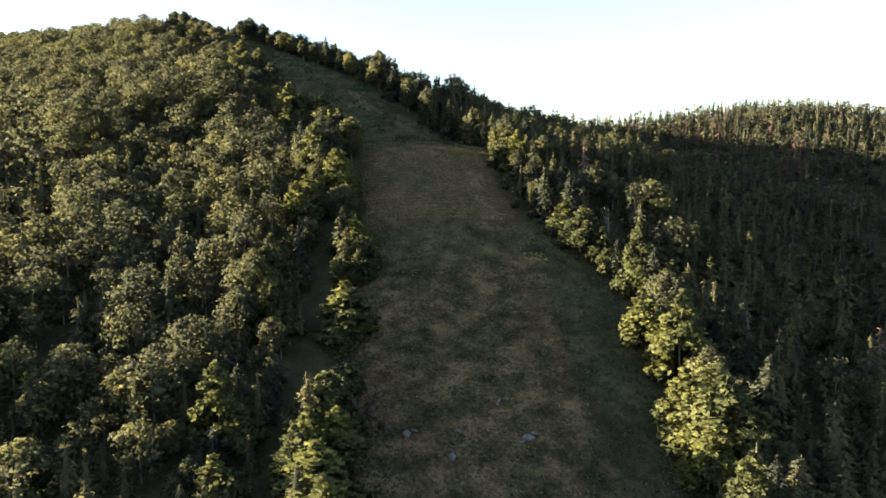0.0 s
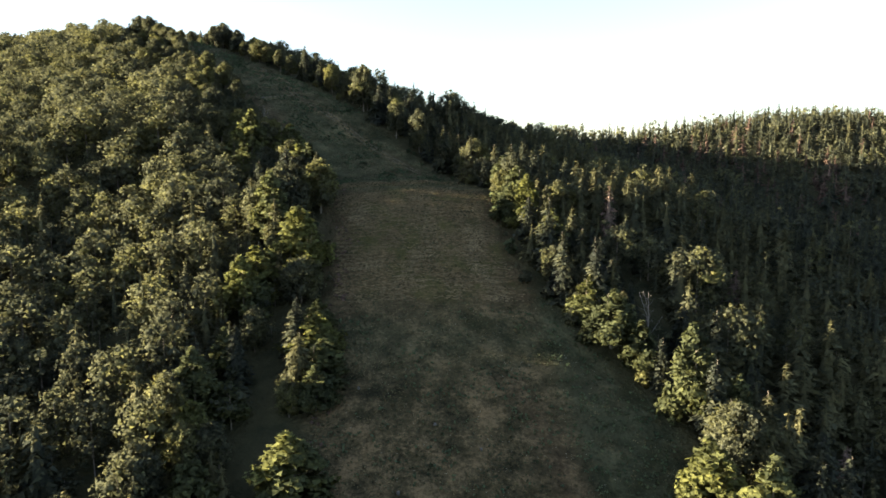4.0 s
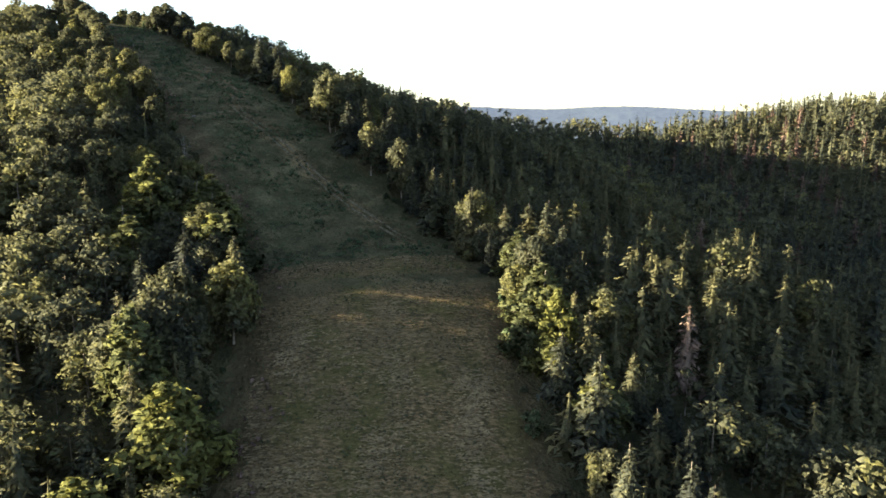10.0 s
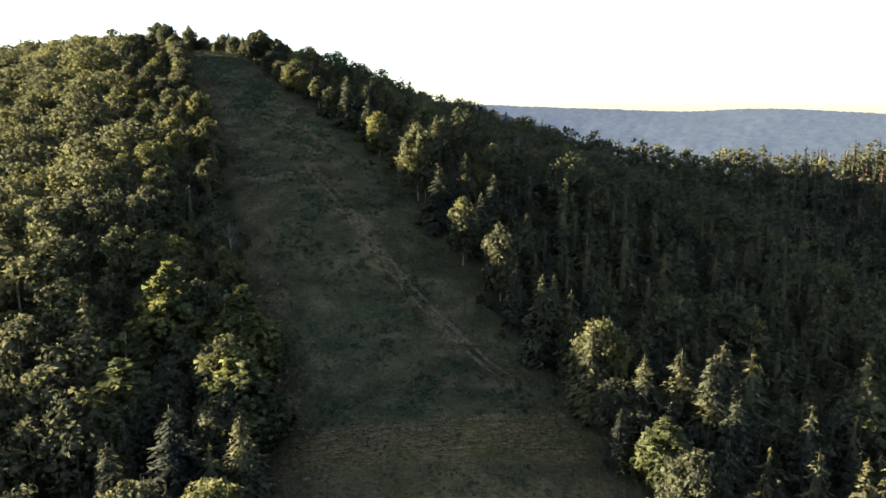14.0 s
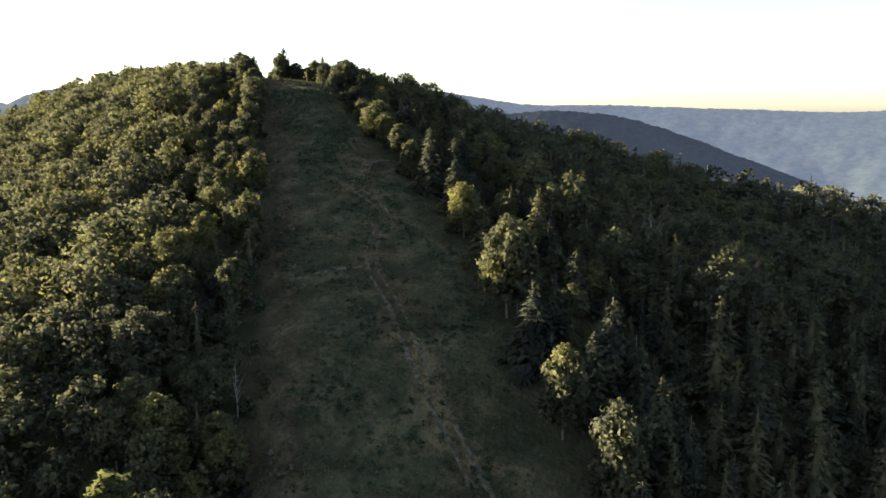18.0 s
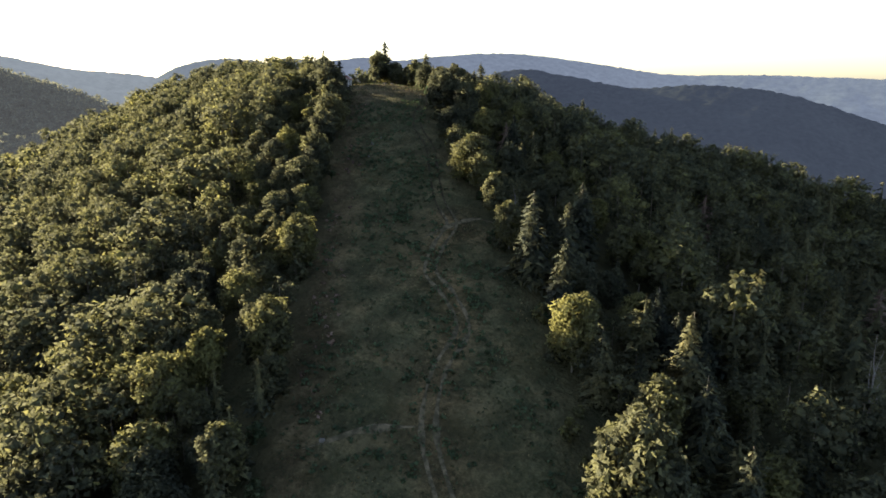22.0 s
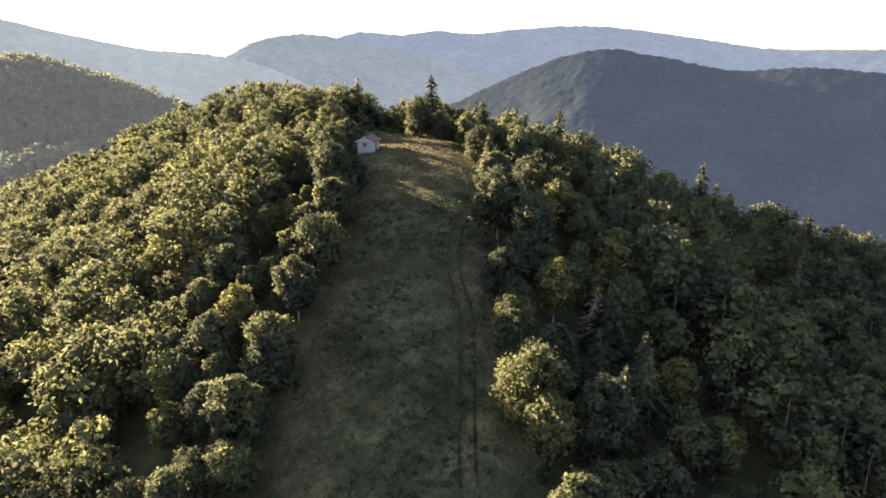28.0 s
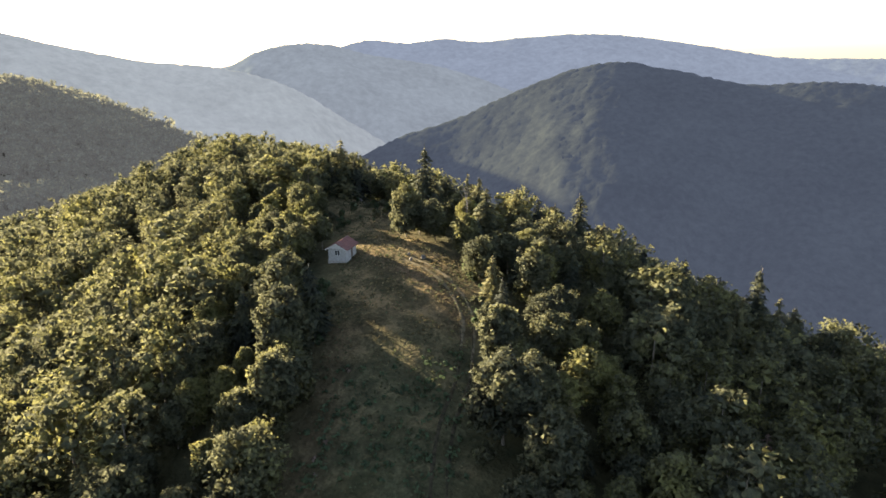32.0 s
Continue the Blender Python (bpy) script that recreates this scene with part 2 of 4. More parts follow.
ED_R = [30, 27, 30, 31, 18, 16, 16, 12, 8.5, 7.5, 4.5, 2.5, 2.5, 4, 5, -6, -9, -18, -25]


def hermite(x, xs, ys):
    xs, ys = np.array(xs, float), np.array(ys, float)
    m = np.gradient(ys, xs)
    i = np.clip(np.searchsorted(xs, x) - 1, 0, len(xs) - 2)
    h = xs[i + 1] - xs[i]
    t = np.clip((x - xs[i]) / h, 0, 1)
    return (2 * t**3 - 3 * t**2 + 1) * ys[i] + (t**3 - 2 * t**2 + t) * h * m[i] + (3 * t**2 - 2 * t**3) * ys[i + 1] + (t**3 - t**2) * h * m[i + 1]


def along(x, y):
    """The centre line's y nearest to a place, and the distance from it to the right."""
    gy = np.linspace(-400, 800, 151)
    gx = hermite(gy, AX_Y, AX_X)
    x, y = np.asarray(x, float), np.asarray(y, float)
    best, s, d = np.full(x.shape, 1e18), np.zeros(x.shape), np.zeros(x.shape)
    for i in range(150):
        ax, ay, bx, by = gx[i], gy[i], gx[i + 1] - gx[i], gy[i + 1] - gy[i]
        t = np.clip(((x - ax) * bx + (y - ay) * by) / (bx * bx + by * by), 0, 1)
        ex, ey = x - ax - t * bx, y - ay - t * by
        q = ex * ex + ey * ey
        w = q < best
        best, s, d = np.where(w, q, best), np.where(w, ay + t * by, s), np.where(w, np.sign(ex * by - ey * bx) * np.sqrt(q), d)
    return s, d


def place(s, d):
    """The place d to the right of the centre line at its y = s."""
    s, d = np.asarray(s, float), np.asarray(d, float)
    slope = (hermite(s + 1, AX_Y, AX_X) - hermite(s - 1, AX_Y, AX_X)) / 2
    n = np.sqrt(1 + slope**2)
    return hermite(s, AX_Y, AX_X) + d / n, s - d * slope / n


def soft(v, w=12.0):
    return w * np.logaddexp(0, v / w)


def waves(x, y, size, seed):
    """Cheap smooth noise, about -1 to 1."""
    r = np.random.RandomState(seed)
    z = 0
    for i in range(6):
        a, k, p = r.uniform(0, 6.28), 6.28 / (size * r.uniform(0.6, 1.7)), r.uniform(0, 6.28)
        z = z + np.sin(k * (x * np.cos(a) + y * np.sin(a)) + p + 1.3 * np.sin(0.6 * k * (y * np.cos(a) - x * np.sin(a)) + 2 * p))
    return z / 3.2


def crest(x, y, plan, heights, fall, back):
    """A side ridge along a line of places, falling off by fall to its right and by back to its left."""
    left = np.zeros(x.shape, bool)
    best, run, total, runs = np.full(x.shape, 1e18), np.zeros(x.shape), 0.0, [0.0]
    for (ax, ay), (bx, by) in zip(plan[:-1], plan[1:]):
        vx, vy = bx - ax, by - ay
        l = math.hypot(vx, vy)
        t = np.clip(((x - ax) * vx + (y - ay) * vy) / l**2, 0, 1)
        q = (x - ax - t * vx) ** 2 + (y - ay - t * vy) ** 2
        w = q < best
        left = np.where(w, (x - ax) * vy - (y - ay) * vx < 0, left)
        best, run = np.where(w, q, best), np.where(w, total + t * l, run)
        total += l
        runs.append(total)
    return hermite(run, runs, heights) - np.where(left, back, fall) * (np.sqrt(best + 400) - 20)


def ground(x, y):
    x, y = np.asarray(x, float), np.asarray(y, float)
    s, d = along(x, y)
    dl, dr = soft(-d - 18), soft(d - 14)
    z = hermite(s, PR_Y, PR_Z) - hermite(s, K_Y, K_L) * dl - 0.0006 * dl**2 - hermite(s, K_Y, K_R) * dr
    wild = np.clip((np.abs(d) - 15) / 40, 0, 1)
    z = z + 2.2 * wild * waves(x, y, 55, 3) + 0.35 * waves(x, y, 14, 4) * (0.5 + 0.5 * wild)
    east, west = crest(x, y, EAST, EAST_Z, 0.32, 0.65), crest(x, y, WEST, WEST_Z, 0.6, 0.42)
    hill = 124 - 0.46 * (np.sqrt((x + 650)**2 + (y - 450)**2 + 2500) - 50)
    floor = -150 + 12 * waves(x, y, 400, 5)
    top = np.logaddexp(np.logaddexp(z / 5, east / 5), np.logaddexp(west / 5, np.logaddexp(hill / 5, floor / 5)))
    return 5 * top


def axis(a, b, step, far):
    core = list(np.arange(a, b + step / 2, step))
    lo, hi, g = [a], [b], step
    while hi[-1] < far:
        g *= 1.35
        lo.append(lo[-1] - g)
        hi.append(hi[-1] + g)
    return np.array(lo[:0:-1] + core + hi[1:])


def sheet(name, X, Y, Z, material, smooth=True):
    """A mesh from a grid of places."""
    ny, nx = X.shape
    v = np.stack([X, Y, Z], -1).reshape(-1, 3)
    i = (np.arange(ny - 1)[:, None] * nx + np.arange(nx - 1)[None]).ravel()
    f = np.stack([i, i + 1, i + nx + 1, i + nx], -1)
    me = raw_mesh(name, v, f)
    me.materials.append(material)
    if smooth:
        me.polygons.foreach_set("use_smooth", np.ones(len(f), bool))
    return me


def raw_mesh(name, v, quads, slots=None, materials=(), normals=None):
    me = bpy.data.meshes.new(name)
    n, w = quads.shape
    me.vertices.add(len(v))
    me.vertices.foreach_set("co", np.asarray(v, np.float32).ravel())
    me.loops.add(n * w)
    me.loops.foreach_set("vertex_index", quads.astype(np.int32).ravel())
    me.polygons.add(n)
    me.polygons.foreach_set("loop_start", np.arange(0, n * w, w, dtype=np.int32))
    for m in materials:
        me.materials.append(m)
    if slots is not None:
        me.polygons.foreach_set("material_index", np.asarray(slots, np.int32))
    if normals is not None:
        at = me.attributes.new("custom_normal", "FLOAT_VECTOR", "POINT")
        at.data.foreach_set("vector", np.asarray(normals, np.float32).ravel())
    me.update(calc_edges=True)
    return me


TRACK = [(214, 10), (220, 6.4), (228, 2), (236, -1.2), (247, -4.6), (254, -5.5), (264, -7.5), (270, -6), (277, -2), (281, -3), (286, -5.2), (291, -3.5), (296, -0.5), (302, -1.5), (310, -1.2), (319, -0.5), (329, -1.5), (335, -0.5), (341, 1.8), (351, 3.2), (360, 0), (368, -8)]
GX, GY = np.meshgrid(axis(-330, 300, 2.5, 4300), axis(20, 520, 2.5, 4300))
me = sheet("ground", GX, GY, ground(GX, GY), GROUND)
gs, gd = along(GX.ravel(), GY.ravel())
meadow = np.clip(np.minimum(gd - hermite(gs, ED_Y, ED_L), hermite(gs, ED_Y, ED_R) - gd) / 5 + 0.5, 0, 1) * (gs < 416)
mown = np.clip(np.minimum(gs - 148 - 2 * waves(GX.ravel(), GY.ravel(), 30, 8), 209 - gs) / 4, 0, 1) * np.clip(np.minimum(gd + 21, 15.5 - gd) / 2 + 0.5, 0, 1)
band = np.clip(np.minimum(gs - 191, 199 - gs) / 2, 0, 1)
GL, GR = hermite(gs, ED_Y, ED_L), hermite(gs, ED_Y, ED_R)
green = np.where(gs > 205, np.interp(gs, [205, 250, 285, 342, 352], [0.85, 0.85, 0.78, 0.78, 0.25]), 0.12 + np.clip((gd - 15.5) / 3, 0, 0.85)) + 0.6 * band + 0.45 * np.exp(-((gs - 140) / 7) ** 2)
brown = 0.62 * np.clip((GL + 6.5 - gd) / 4, 0, 1) * (gs > 146) * (gs < 350) + 0.7 * np.exp(-((gd - 14.8) / 1.8) ** 2) * (gs > 149) * (gs < 193)
brown = brown + 0.75 * np.exp(-(((gs - 99) / 3.5) ** 2 + ((gd + 14) / 4) ** 2)) + 0.4 * np.exp(-((gs - 88) / 9) ** 2 - ((gd + 8.5) / 3.5) ** 2)
brown = brown + 0.6 * np.exp(-((gd - np.interp(gs, [60, 91, 106, 124, 132], [19, 17.5, 15.6, 12, 8])) / 1.7) ** 2) * (gs < 134)
brown = brown + 0.28 * np.exp(-(((gs - 363) / 5) ** 2 + ((gd + 2) / 4) ** 2))
worn = np.exp(-((gd - np.interp(gs, [p[0] for p in TRACK], [p[1] for p in TRACK])) / 2.2) ** 2) * (gs > 212) * (gs < 300)
green = green - 0.8 * worn - 0.9 * np.exp(-(((gs - 294.5) / 2.0) ** 2 + ((gd - 2.5) / 3.0) ** 2))
sandy = np.exp(-((gd - np.interp(gs, [349, 355, 360, 366, 369], [3.4, 1.2, -3.5, -11, -15])) / 1.8) ** 2) * (gs > 347) * (gs < 370)
brown = brown + 0.6 * sandy
for key, val in (("meadow", meadow), ("mown", mown * (1 - 0.8 * band)), ("green", np.clip(green, 0, 1)), ("brown", np.clip(brown, 0, 1))):
    at = me.attributes.new(key, "FLOAT", "POINT")
    at.data.foreach_set("value", val.astype(np.float32))
tagged(new("ground", me), "wooded mountainside with one open grassy strip up its crest", "ground", kind="structure")


# ---- far ranges ----
def mountain_range(name, label, eye, dist, ridge, material, reach=520, rough=1.0, seed=1, step=5.0):
    """A wooded range whose crest follows (bearing, rise) pairs in degrees as seen from eye."""
    az = np.array([a for a, _ in ridge], float)
    top = eye[2] + dist * np.tan(np.radians([e for _, e in ridge]))
    na = int(dist * radians(az[-1] - az[0]) / step)
    A = np.linspace(az[0], az[-1], na)
    crest = hermite(A, az, top)
    R = np.concatenate([np.linspace(-reach, 0, int(reach / step / 1.3)), np.linspace(0, 260, 14)[1:]])
    aa, rr = np.meshgrid(np.radians(A), R)
    cc = np.broadcast_to(crest, aa.shape)
    w = aa * dist
    bend = (0.12 + 0.14 * rough) * waves(w, rr, 420, seed) + 0.06 * waves(w, rr * 0.5, 130, seed + 1)
    fall = np.where(rr < 0, -rr * (0.42 + 0.20 * bend), rr * 0.5)
    fade = np.clip(-rr / 120, 0, 1)
    z = cc - fall + fade * 8 * rough * waves(w + 0.3 * rr, rr * 0.35, 210, seed + 2) + fade * 2.5 * min(1.0, 2 * rough) * waves(w, rr, 60, seed + 3)
    rs = np.random.RandomState(seed)
    z = z + (2.2 * rs.rand(*z.shape) + 0.8 * waves(w, rr, 17, seed + 4)) * np.where(rr > 20, 0.2, 1)
    x, y = eye[0] + (dist + rr) * np.sin(aa), eye[1] + (dist + rr) * np.cos(aa)
    return tagged(new(name, sheet(name, x, y, z, material)), label, "mountain range", kind="structure")


EYE_TOP = (-61.0, 287.0, 161.0)
# haze is painted on each range as emission; shaded woods get darker colours
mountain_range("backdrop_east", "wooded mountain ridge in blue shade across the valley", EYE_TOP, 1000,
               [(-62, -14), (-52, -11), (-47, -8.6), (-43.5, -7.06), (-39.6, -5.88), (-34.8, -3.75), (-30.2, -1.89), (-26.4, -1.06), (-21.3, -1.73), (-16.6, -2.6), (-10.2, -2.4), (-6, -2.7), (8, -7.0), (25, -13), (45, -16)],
               range_material("hazy_shaded_woods", (0.008, 0.010, 0.010), (0.015, 0.018, 0.015), (0.150, 0.19, 0.285), 0.031, 0.13), seed=11, rough=0.3)
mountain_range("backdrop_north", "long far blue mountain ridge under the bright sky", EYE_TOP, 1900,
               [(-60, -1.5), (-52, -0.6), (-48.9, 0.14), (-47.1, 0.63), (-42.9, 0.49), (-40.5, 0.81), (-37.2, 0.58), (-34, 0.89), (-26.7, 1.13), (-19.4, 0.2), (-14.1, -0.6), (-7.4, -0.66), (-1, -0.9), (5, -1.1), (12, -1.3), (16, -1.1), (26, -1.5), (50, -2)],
               range_material("pale_blue_haze_woods", (0.012, 0.016, 0.016), (0.022, 0.028, 0.024), (0.25, 0.305, 0.42), 0.076), reach=700, seed=21, step=9, rough=0.2)
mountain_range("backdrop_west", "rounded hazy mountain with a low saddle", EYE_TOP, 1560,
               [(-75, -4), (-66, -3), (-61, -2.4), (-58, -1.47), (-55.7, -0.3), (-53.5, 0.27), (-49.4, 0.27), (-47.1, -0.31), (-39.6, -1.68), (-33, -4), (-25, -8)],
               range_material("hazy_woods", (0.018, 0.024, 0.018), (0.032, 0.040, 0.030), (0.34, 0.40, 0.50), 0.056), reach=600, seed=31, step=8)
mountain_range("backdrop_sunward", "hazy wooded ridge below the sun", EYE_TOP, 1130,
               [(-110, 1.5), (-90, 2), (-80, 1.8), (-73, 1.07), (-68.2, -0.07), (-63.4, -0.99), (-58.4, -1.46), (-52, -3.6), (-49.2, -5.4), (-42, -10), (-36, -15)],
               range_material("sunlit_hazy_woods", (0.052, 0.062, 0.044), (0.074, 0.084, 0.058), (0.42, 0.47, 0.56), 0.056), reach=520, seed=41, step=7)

# ---- trees ----
RNG = np.random.RandomState(7)


def unit(v):
    return v / np.maximum(np.linalg.norm(v, axis=-1, keepdims=True), 1e-9)


def leaves3(pos, nrm, size, rng, slim=0.6):
    """A small pointed spray of foliage at each place, facing about along nrm."""
    n = len(pos)
    t1 = unit(np.cross(nrm, unit(rng.normal(size=(n, 3)))))
    t2 = np.cross(nrm, t1)
    a = (size * rng.uniform(0.7, 1.35, n))[:, None]
    v = np.stack([pos - t1 * a * 0.7 + t2 * a * slim, pos - t1 * a * 0.7 - t2 * a * slim, pos + t1 * a], 1)
    return v.reshape(-1, 3), np.arange(3 * n).reshape(-1, 3)


def sprays(pos, nrm, size, rng, slim=0.62, droop=0.18):
    """A small bent diamond of foliage at each place, facing about along nrm."""
    n = len(pos)
    t1 = unit(np.cross(nrm, unit(rng.normal(size=(n, 3)))))
    t2 = np.cross(nrm, t1)
    a = (size * rng.uniform(0.7, 1.3, n))[:, None]
    v = np.stack([pos - t1 * a, pos + t2 * a * slim - nrm * a * droop, pos + t1 * a, pos - t2 * a * slim - nrm * a * droop], 1)
    return v.reshape(-1, 3), np.arange(4 * n).reshape(-1, 4)


def merge(parts):
    """Joins (vertices, quads) pairs."""
    vs, fs, o = [], [], 0
    if len({f.shape[1] for _, f in parts}) > 1:
        parts = [(v, np.concatenate([f[:, [0, 1, 2]], f[:, [0, 2, 3]]]) if f.shape[1] == 4 else f) for v, f in parts]
    for v, f in parts:
        vs.append(v)
        fs.append(f + o)
        o += len(v)
    return np.concatenate(vs), np.concatenate(fs)


def tube(path, radii, sides=6):
    path, n = np.asarray(path, float), len(path)
    d = unit(np.gradient(path, axis=0))
    up = np.where(np.abs(d[:, 2:3]) > 0.9, [[1.0, 0, 0]], [[0, 0, 1.0]])
    a = unit(np.cross(d, up))
    b = np.cross(d, a)
    th = np.linspace(0, 2 * np.pi, sides, endpoint=False)
    v = path[:, None] + np.asarray(radii)[:, None, None] * (a[:, None] * np.cos(th)[None, :, None] + b[:, None] * np.sin(th)[None, :, None])
    f = [[i * sides + j, i * sides + (j + 1) % sides, (i + 1) * sides + (j + 1) % sides, (i + 1) * sides + j] for i in range(n - 1) for j in range(sides)]
    return v.reshape(-1, 3), np.array(f)


def lump(c, r, rng, rings=4, sides=6):
    """An uneven closed lump that fills a clump of leaves."""
    th, ph = np.linspace(0, 2 * np.pi, sides, endpoint=False) + rng.rand(), np.linspace(0.12, np.pi - 0.12, rings)
    v = np.array([[np.sin(p) * np.cos(t), np.sin(p) * np.sin(t), np.cos(p)] for p in ph for t in th])
    v = c + v * [1, 1, 0.76] * r * rng.uniform(0.66, 1.14, (len(v), 1))
    f = [[i * sides + j, (i + 1) * sides + j, (i + 1) * sides + (j + 1) % sides, i * sides + (j + 1) % sides] for i in range(rings - 1) for j in range(sides)]
    return v, np.array(f)


def broad_crown(rng, height, radius, low, lobes, leaves, size, fill, pointed=False):
    """The crown of a broadleaf tree: many uneven clumps of sprays round a leaning axis, with loose twigs outside."""
    h = (np.arange(lobes) + rng.uniform(0, 1, lobes)) / lobes
    z = height * (low + (1 - low) * (0.08 + 0.84 * h))
    prof = np.sqrt(np.clip(1 - (np.abs(h - 0.44) / 0.68) ** 2.2, 0.04, 1))
    if pointed:
        prof = np.clip(1.05 * (1 - h) ** 0.8, 0.05, 0.92)
    ang = np.arange(lobes) * 2.4 + rng.uniform(0, 1.2, lobes)
    off = radius * prof * rng.uniform(0.52, 0.80, lobes)
    off[h > 0.88] *= 0.4
    skew = rng.normal(0, 0.10 * radius, 2)
    c = np.stack([off * np.cos(ang) + skew[0] * h, off * np.sin(ang) + skew[1] * h, z + rng.normal(0, 0.05 * radius, lobes)], -1)
    r = radius * ((0.07 if pointed else 0.11) + prof * rng.uniform(0.24, 0.36, lobes) * (20 / max(lobes, 14)) ** 0.4)
    pick = rng.choice(lobes, leaves * 2, p=r**2 / np.sum(r**2))
    d = unit(rng.normal(size=(leaves * 2, 3)) + [0, 0, 0.3])
    out = np.where(rng.rand(leaves * 2) < 0.26, rng.uniform(1.02, 1.50, leaves * 2), rng.uniform(0.66, 1.10, leaves * 2))
    pos = c[pick] + d * (r[pick] * out)[:, None] * [1, 1, 0.76]
    dist = np.linalg.norm(pos[:, None] - c[None], axis=2) / r[None]
    dist[np.arange(len(pos)), pick] = 9
    ok = np.where(dist.min(1) > 0.74)[0][:leaves]
    away = unit(pos[ok] - np.array([0, 0, height * (low + 0.35 * (1 - low))]))
    n = unit(0.5 * d[ok] + 0.4 * away + 0.80 * rng.normal(size=(len(ok), 3)) + [0, 0, 0.40])
    parts = [leaves3(pos[ok], n, size, rng)]
    soft_n = [np.repeat(unit(0.42 * d[ok] + 0.60 * away + 0.55 * rng.normal(size=(len(ok), 3)) + [0, 0, 0.15]), 3, 0)]
    for i in range(lobes):
        parts.append(lump(c[i], r[i] * 0.56, rng, *fill))
        soft_n.append(unit(unit(parts[-1][0] - c[i]) + 0.6 * unit(parts[-1][0] - np.array([0, 0, height * (low + 0.35 * (1 - low))]))))
    v, f = merge(parts)
    return v, f, np.concatenate(soft_n)


def cone_crown(rng, height, radius, low, tiers, arms, fans, ragged=0.25):
    """The crown of a spruce: many drooping boughs of uneven length, each a row of hanging sprays."""
    n = tiers * arms
    h = np.where(rng.rand(n) < 0.7, 1 - np.sqrt(1 - rng.rand(n)), rng.rand(n) * 0.97)
    a = rng.uniform(0, 6.283, n)
    p = rng.uniform(0, 6.283, 3)
    uneven = 1 + 0.20 * np.sin(2 * a + p[0] + 5 * h) + 0.15 * np.sin(3 * a + p[1] - 11 * h) + 0.10 * np.sin(23 * h + p[2])
    L = 1.3 * radius * np.clip(1 - h, 0, 1) ** 0.78 * rng.uniform(1 - 0.75 * ragged, 1.12, n) * uneven + 0.16
    z = height * (low + (1 - low) * h)
    parts, ns = [], []
    for q in range(fans):
        t = (q + rng.uniform(0.55, 1.0, n)) / fans
        u, w = np.stack([np.cos(a), np.sin(a), 0 * a], -1), np.stack([-np.sin(a), np.cos(a), 0 * a], -1)
        pos = u * (L * t)[:, None] + w * (L * t * rng.normal(0, 0.16, n))[:, None]
        pos[:, 2] += z + L * (0.16 * t - 0.44 * t * t) + rng.normal(0, 0.05, n)
        t1 = unit(u * 0.8 + w * rng.normal(0, 0.7, (n, 1)) + np.array([0, 0, -0.35]) + 0.2 * rng.normal(size=(n, 3)))
        t2 = unit(np.cross(t1, unit(np.array([0, 0, 0.9]) + 0.5 * rng.normal(size=(n, 3)))))
        g = ((0.20 * L + 0.28) * (3.4 / (fans + 0.8)) ** 0.6 * rng.uniform(0.7, 1.3, n))[:, None]
        slim = 0.42 if fans > 2 else 0.62
        v = np.stack([pos - t1 * g * 0.6 - t2 * g * slim, pos - t1 * g * 0.6 + t2 * g * slim, pos + t1 * g * 1.1], 1).reshape(-1, 3)
        parts.append((v, np.arange(3 * n).reshape(-1, 3)))
        ns.append(np.repeat(unit(0.85 * u + np.array([0, 0, 0.5]) + 0.30 * rng.normal(size=(n, 3))), 3, 0))
    tip = np.array([[0, 0, height * 1.03], [0.12, 0, height * 0.93], [-0.12, 0.05, height * 0.93]])
    parts.append((tip, np.arange(3).reshape(1, 3)))
    rings = radius * np.array([0.42, 0.46, 0.30, 0.12, 0.005]) * (1.0 if fans > 2 else 0.7)
    core = tube([(0, 0, height * (low + (1 - low) * t)) for t in (0.0, 0.15, 0.4, 0.7, 0.95)], rings, 5 if fans > 2 else 3)
    core = (core[0] * np.repeat(rng.uniform(0.75, 1.25, (len(core[0]), 1)), 3, 1) ** [1, 1, 0], core[1])
    parts.append(core)
    ns += [np.tile([[0, 0, 1.0]], (3, 1)), unit(unit(core[0] * [1, 1, 0]) + np.array([0, 0, 0.35]))]
    v, f = merge(parts)
    return v, f, np.concatenate(ns)


def trunk(rng, height, r0, limbs, spread, lean=0.03, sides=7):
    top = np.array([rng.normal() * lean * height, rng.normal() * lean * height, height])
    path = [top * t + [0.02 * height * math.sin(5 * t + r0 * 40), 0, -0.6 * (t == 0)] for t in (0, 0.08, 0.3, 0.55, 0.8, 1)]
    parts = [tube(path, [r0 * 1.35, r0, r0 * 0.85, r0 * 0.62, r0 * 0.36, 0.03], sides)]
    for i in range(limbs):
        t = rng.uniform(0.35, 0.85)
        a = i * 2.4 + rng.rand()
        p = top * t
        L = spread * (1.15 - t) * rng.uniform(0.8, 1.2)
        q = p + [L * math.cos(a), L * math.sin(a), L * rng.uniform(0.35, 0.8)]
        mid = (p + q) / 2 + [0, 0, -0.08 * L]
        parts.append(tube([p, mid, q], [r0 * 0.42 * (1.1 - t), r0 * 0.28 * (1.1 - t), 0.015], 5))
    return merge(parts)


def part(name, mesh, parent, label=""):
    ob = new(name, mesh)
    ob.parent = parent
    return tagged(ob, label) if label else ob


def mesh_of(name, vf, material):
    me = raw_mesh(name, vf[0], vf[1], None, (material,), vf[2] if len(vf) > 2 else None)
    me.polygons.foreach_set("use_smooth", np.ones(len(vf[1]), bool))
    return me


TALL = {"beech": 11.0, "young": 9.0, "spruce": 13.0, "rusty": 11.0, "snag": 11.0}


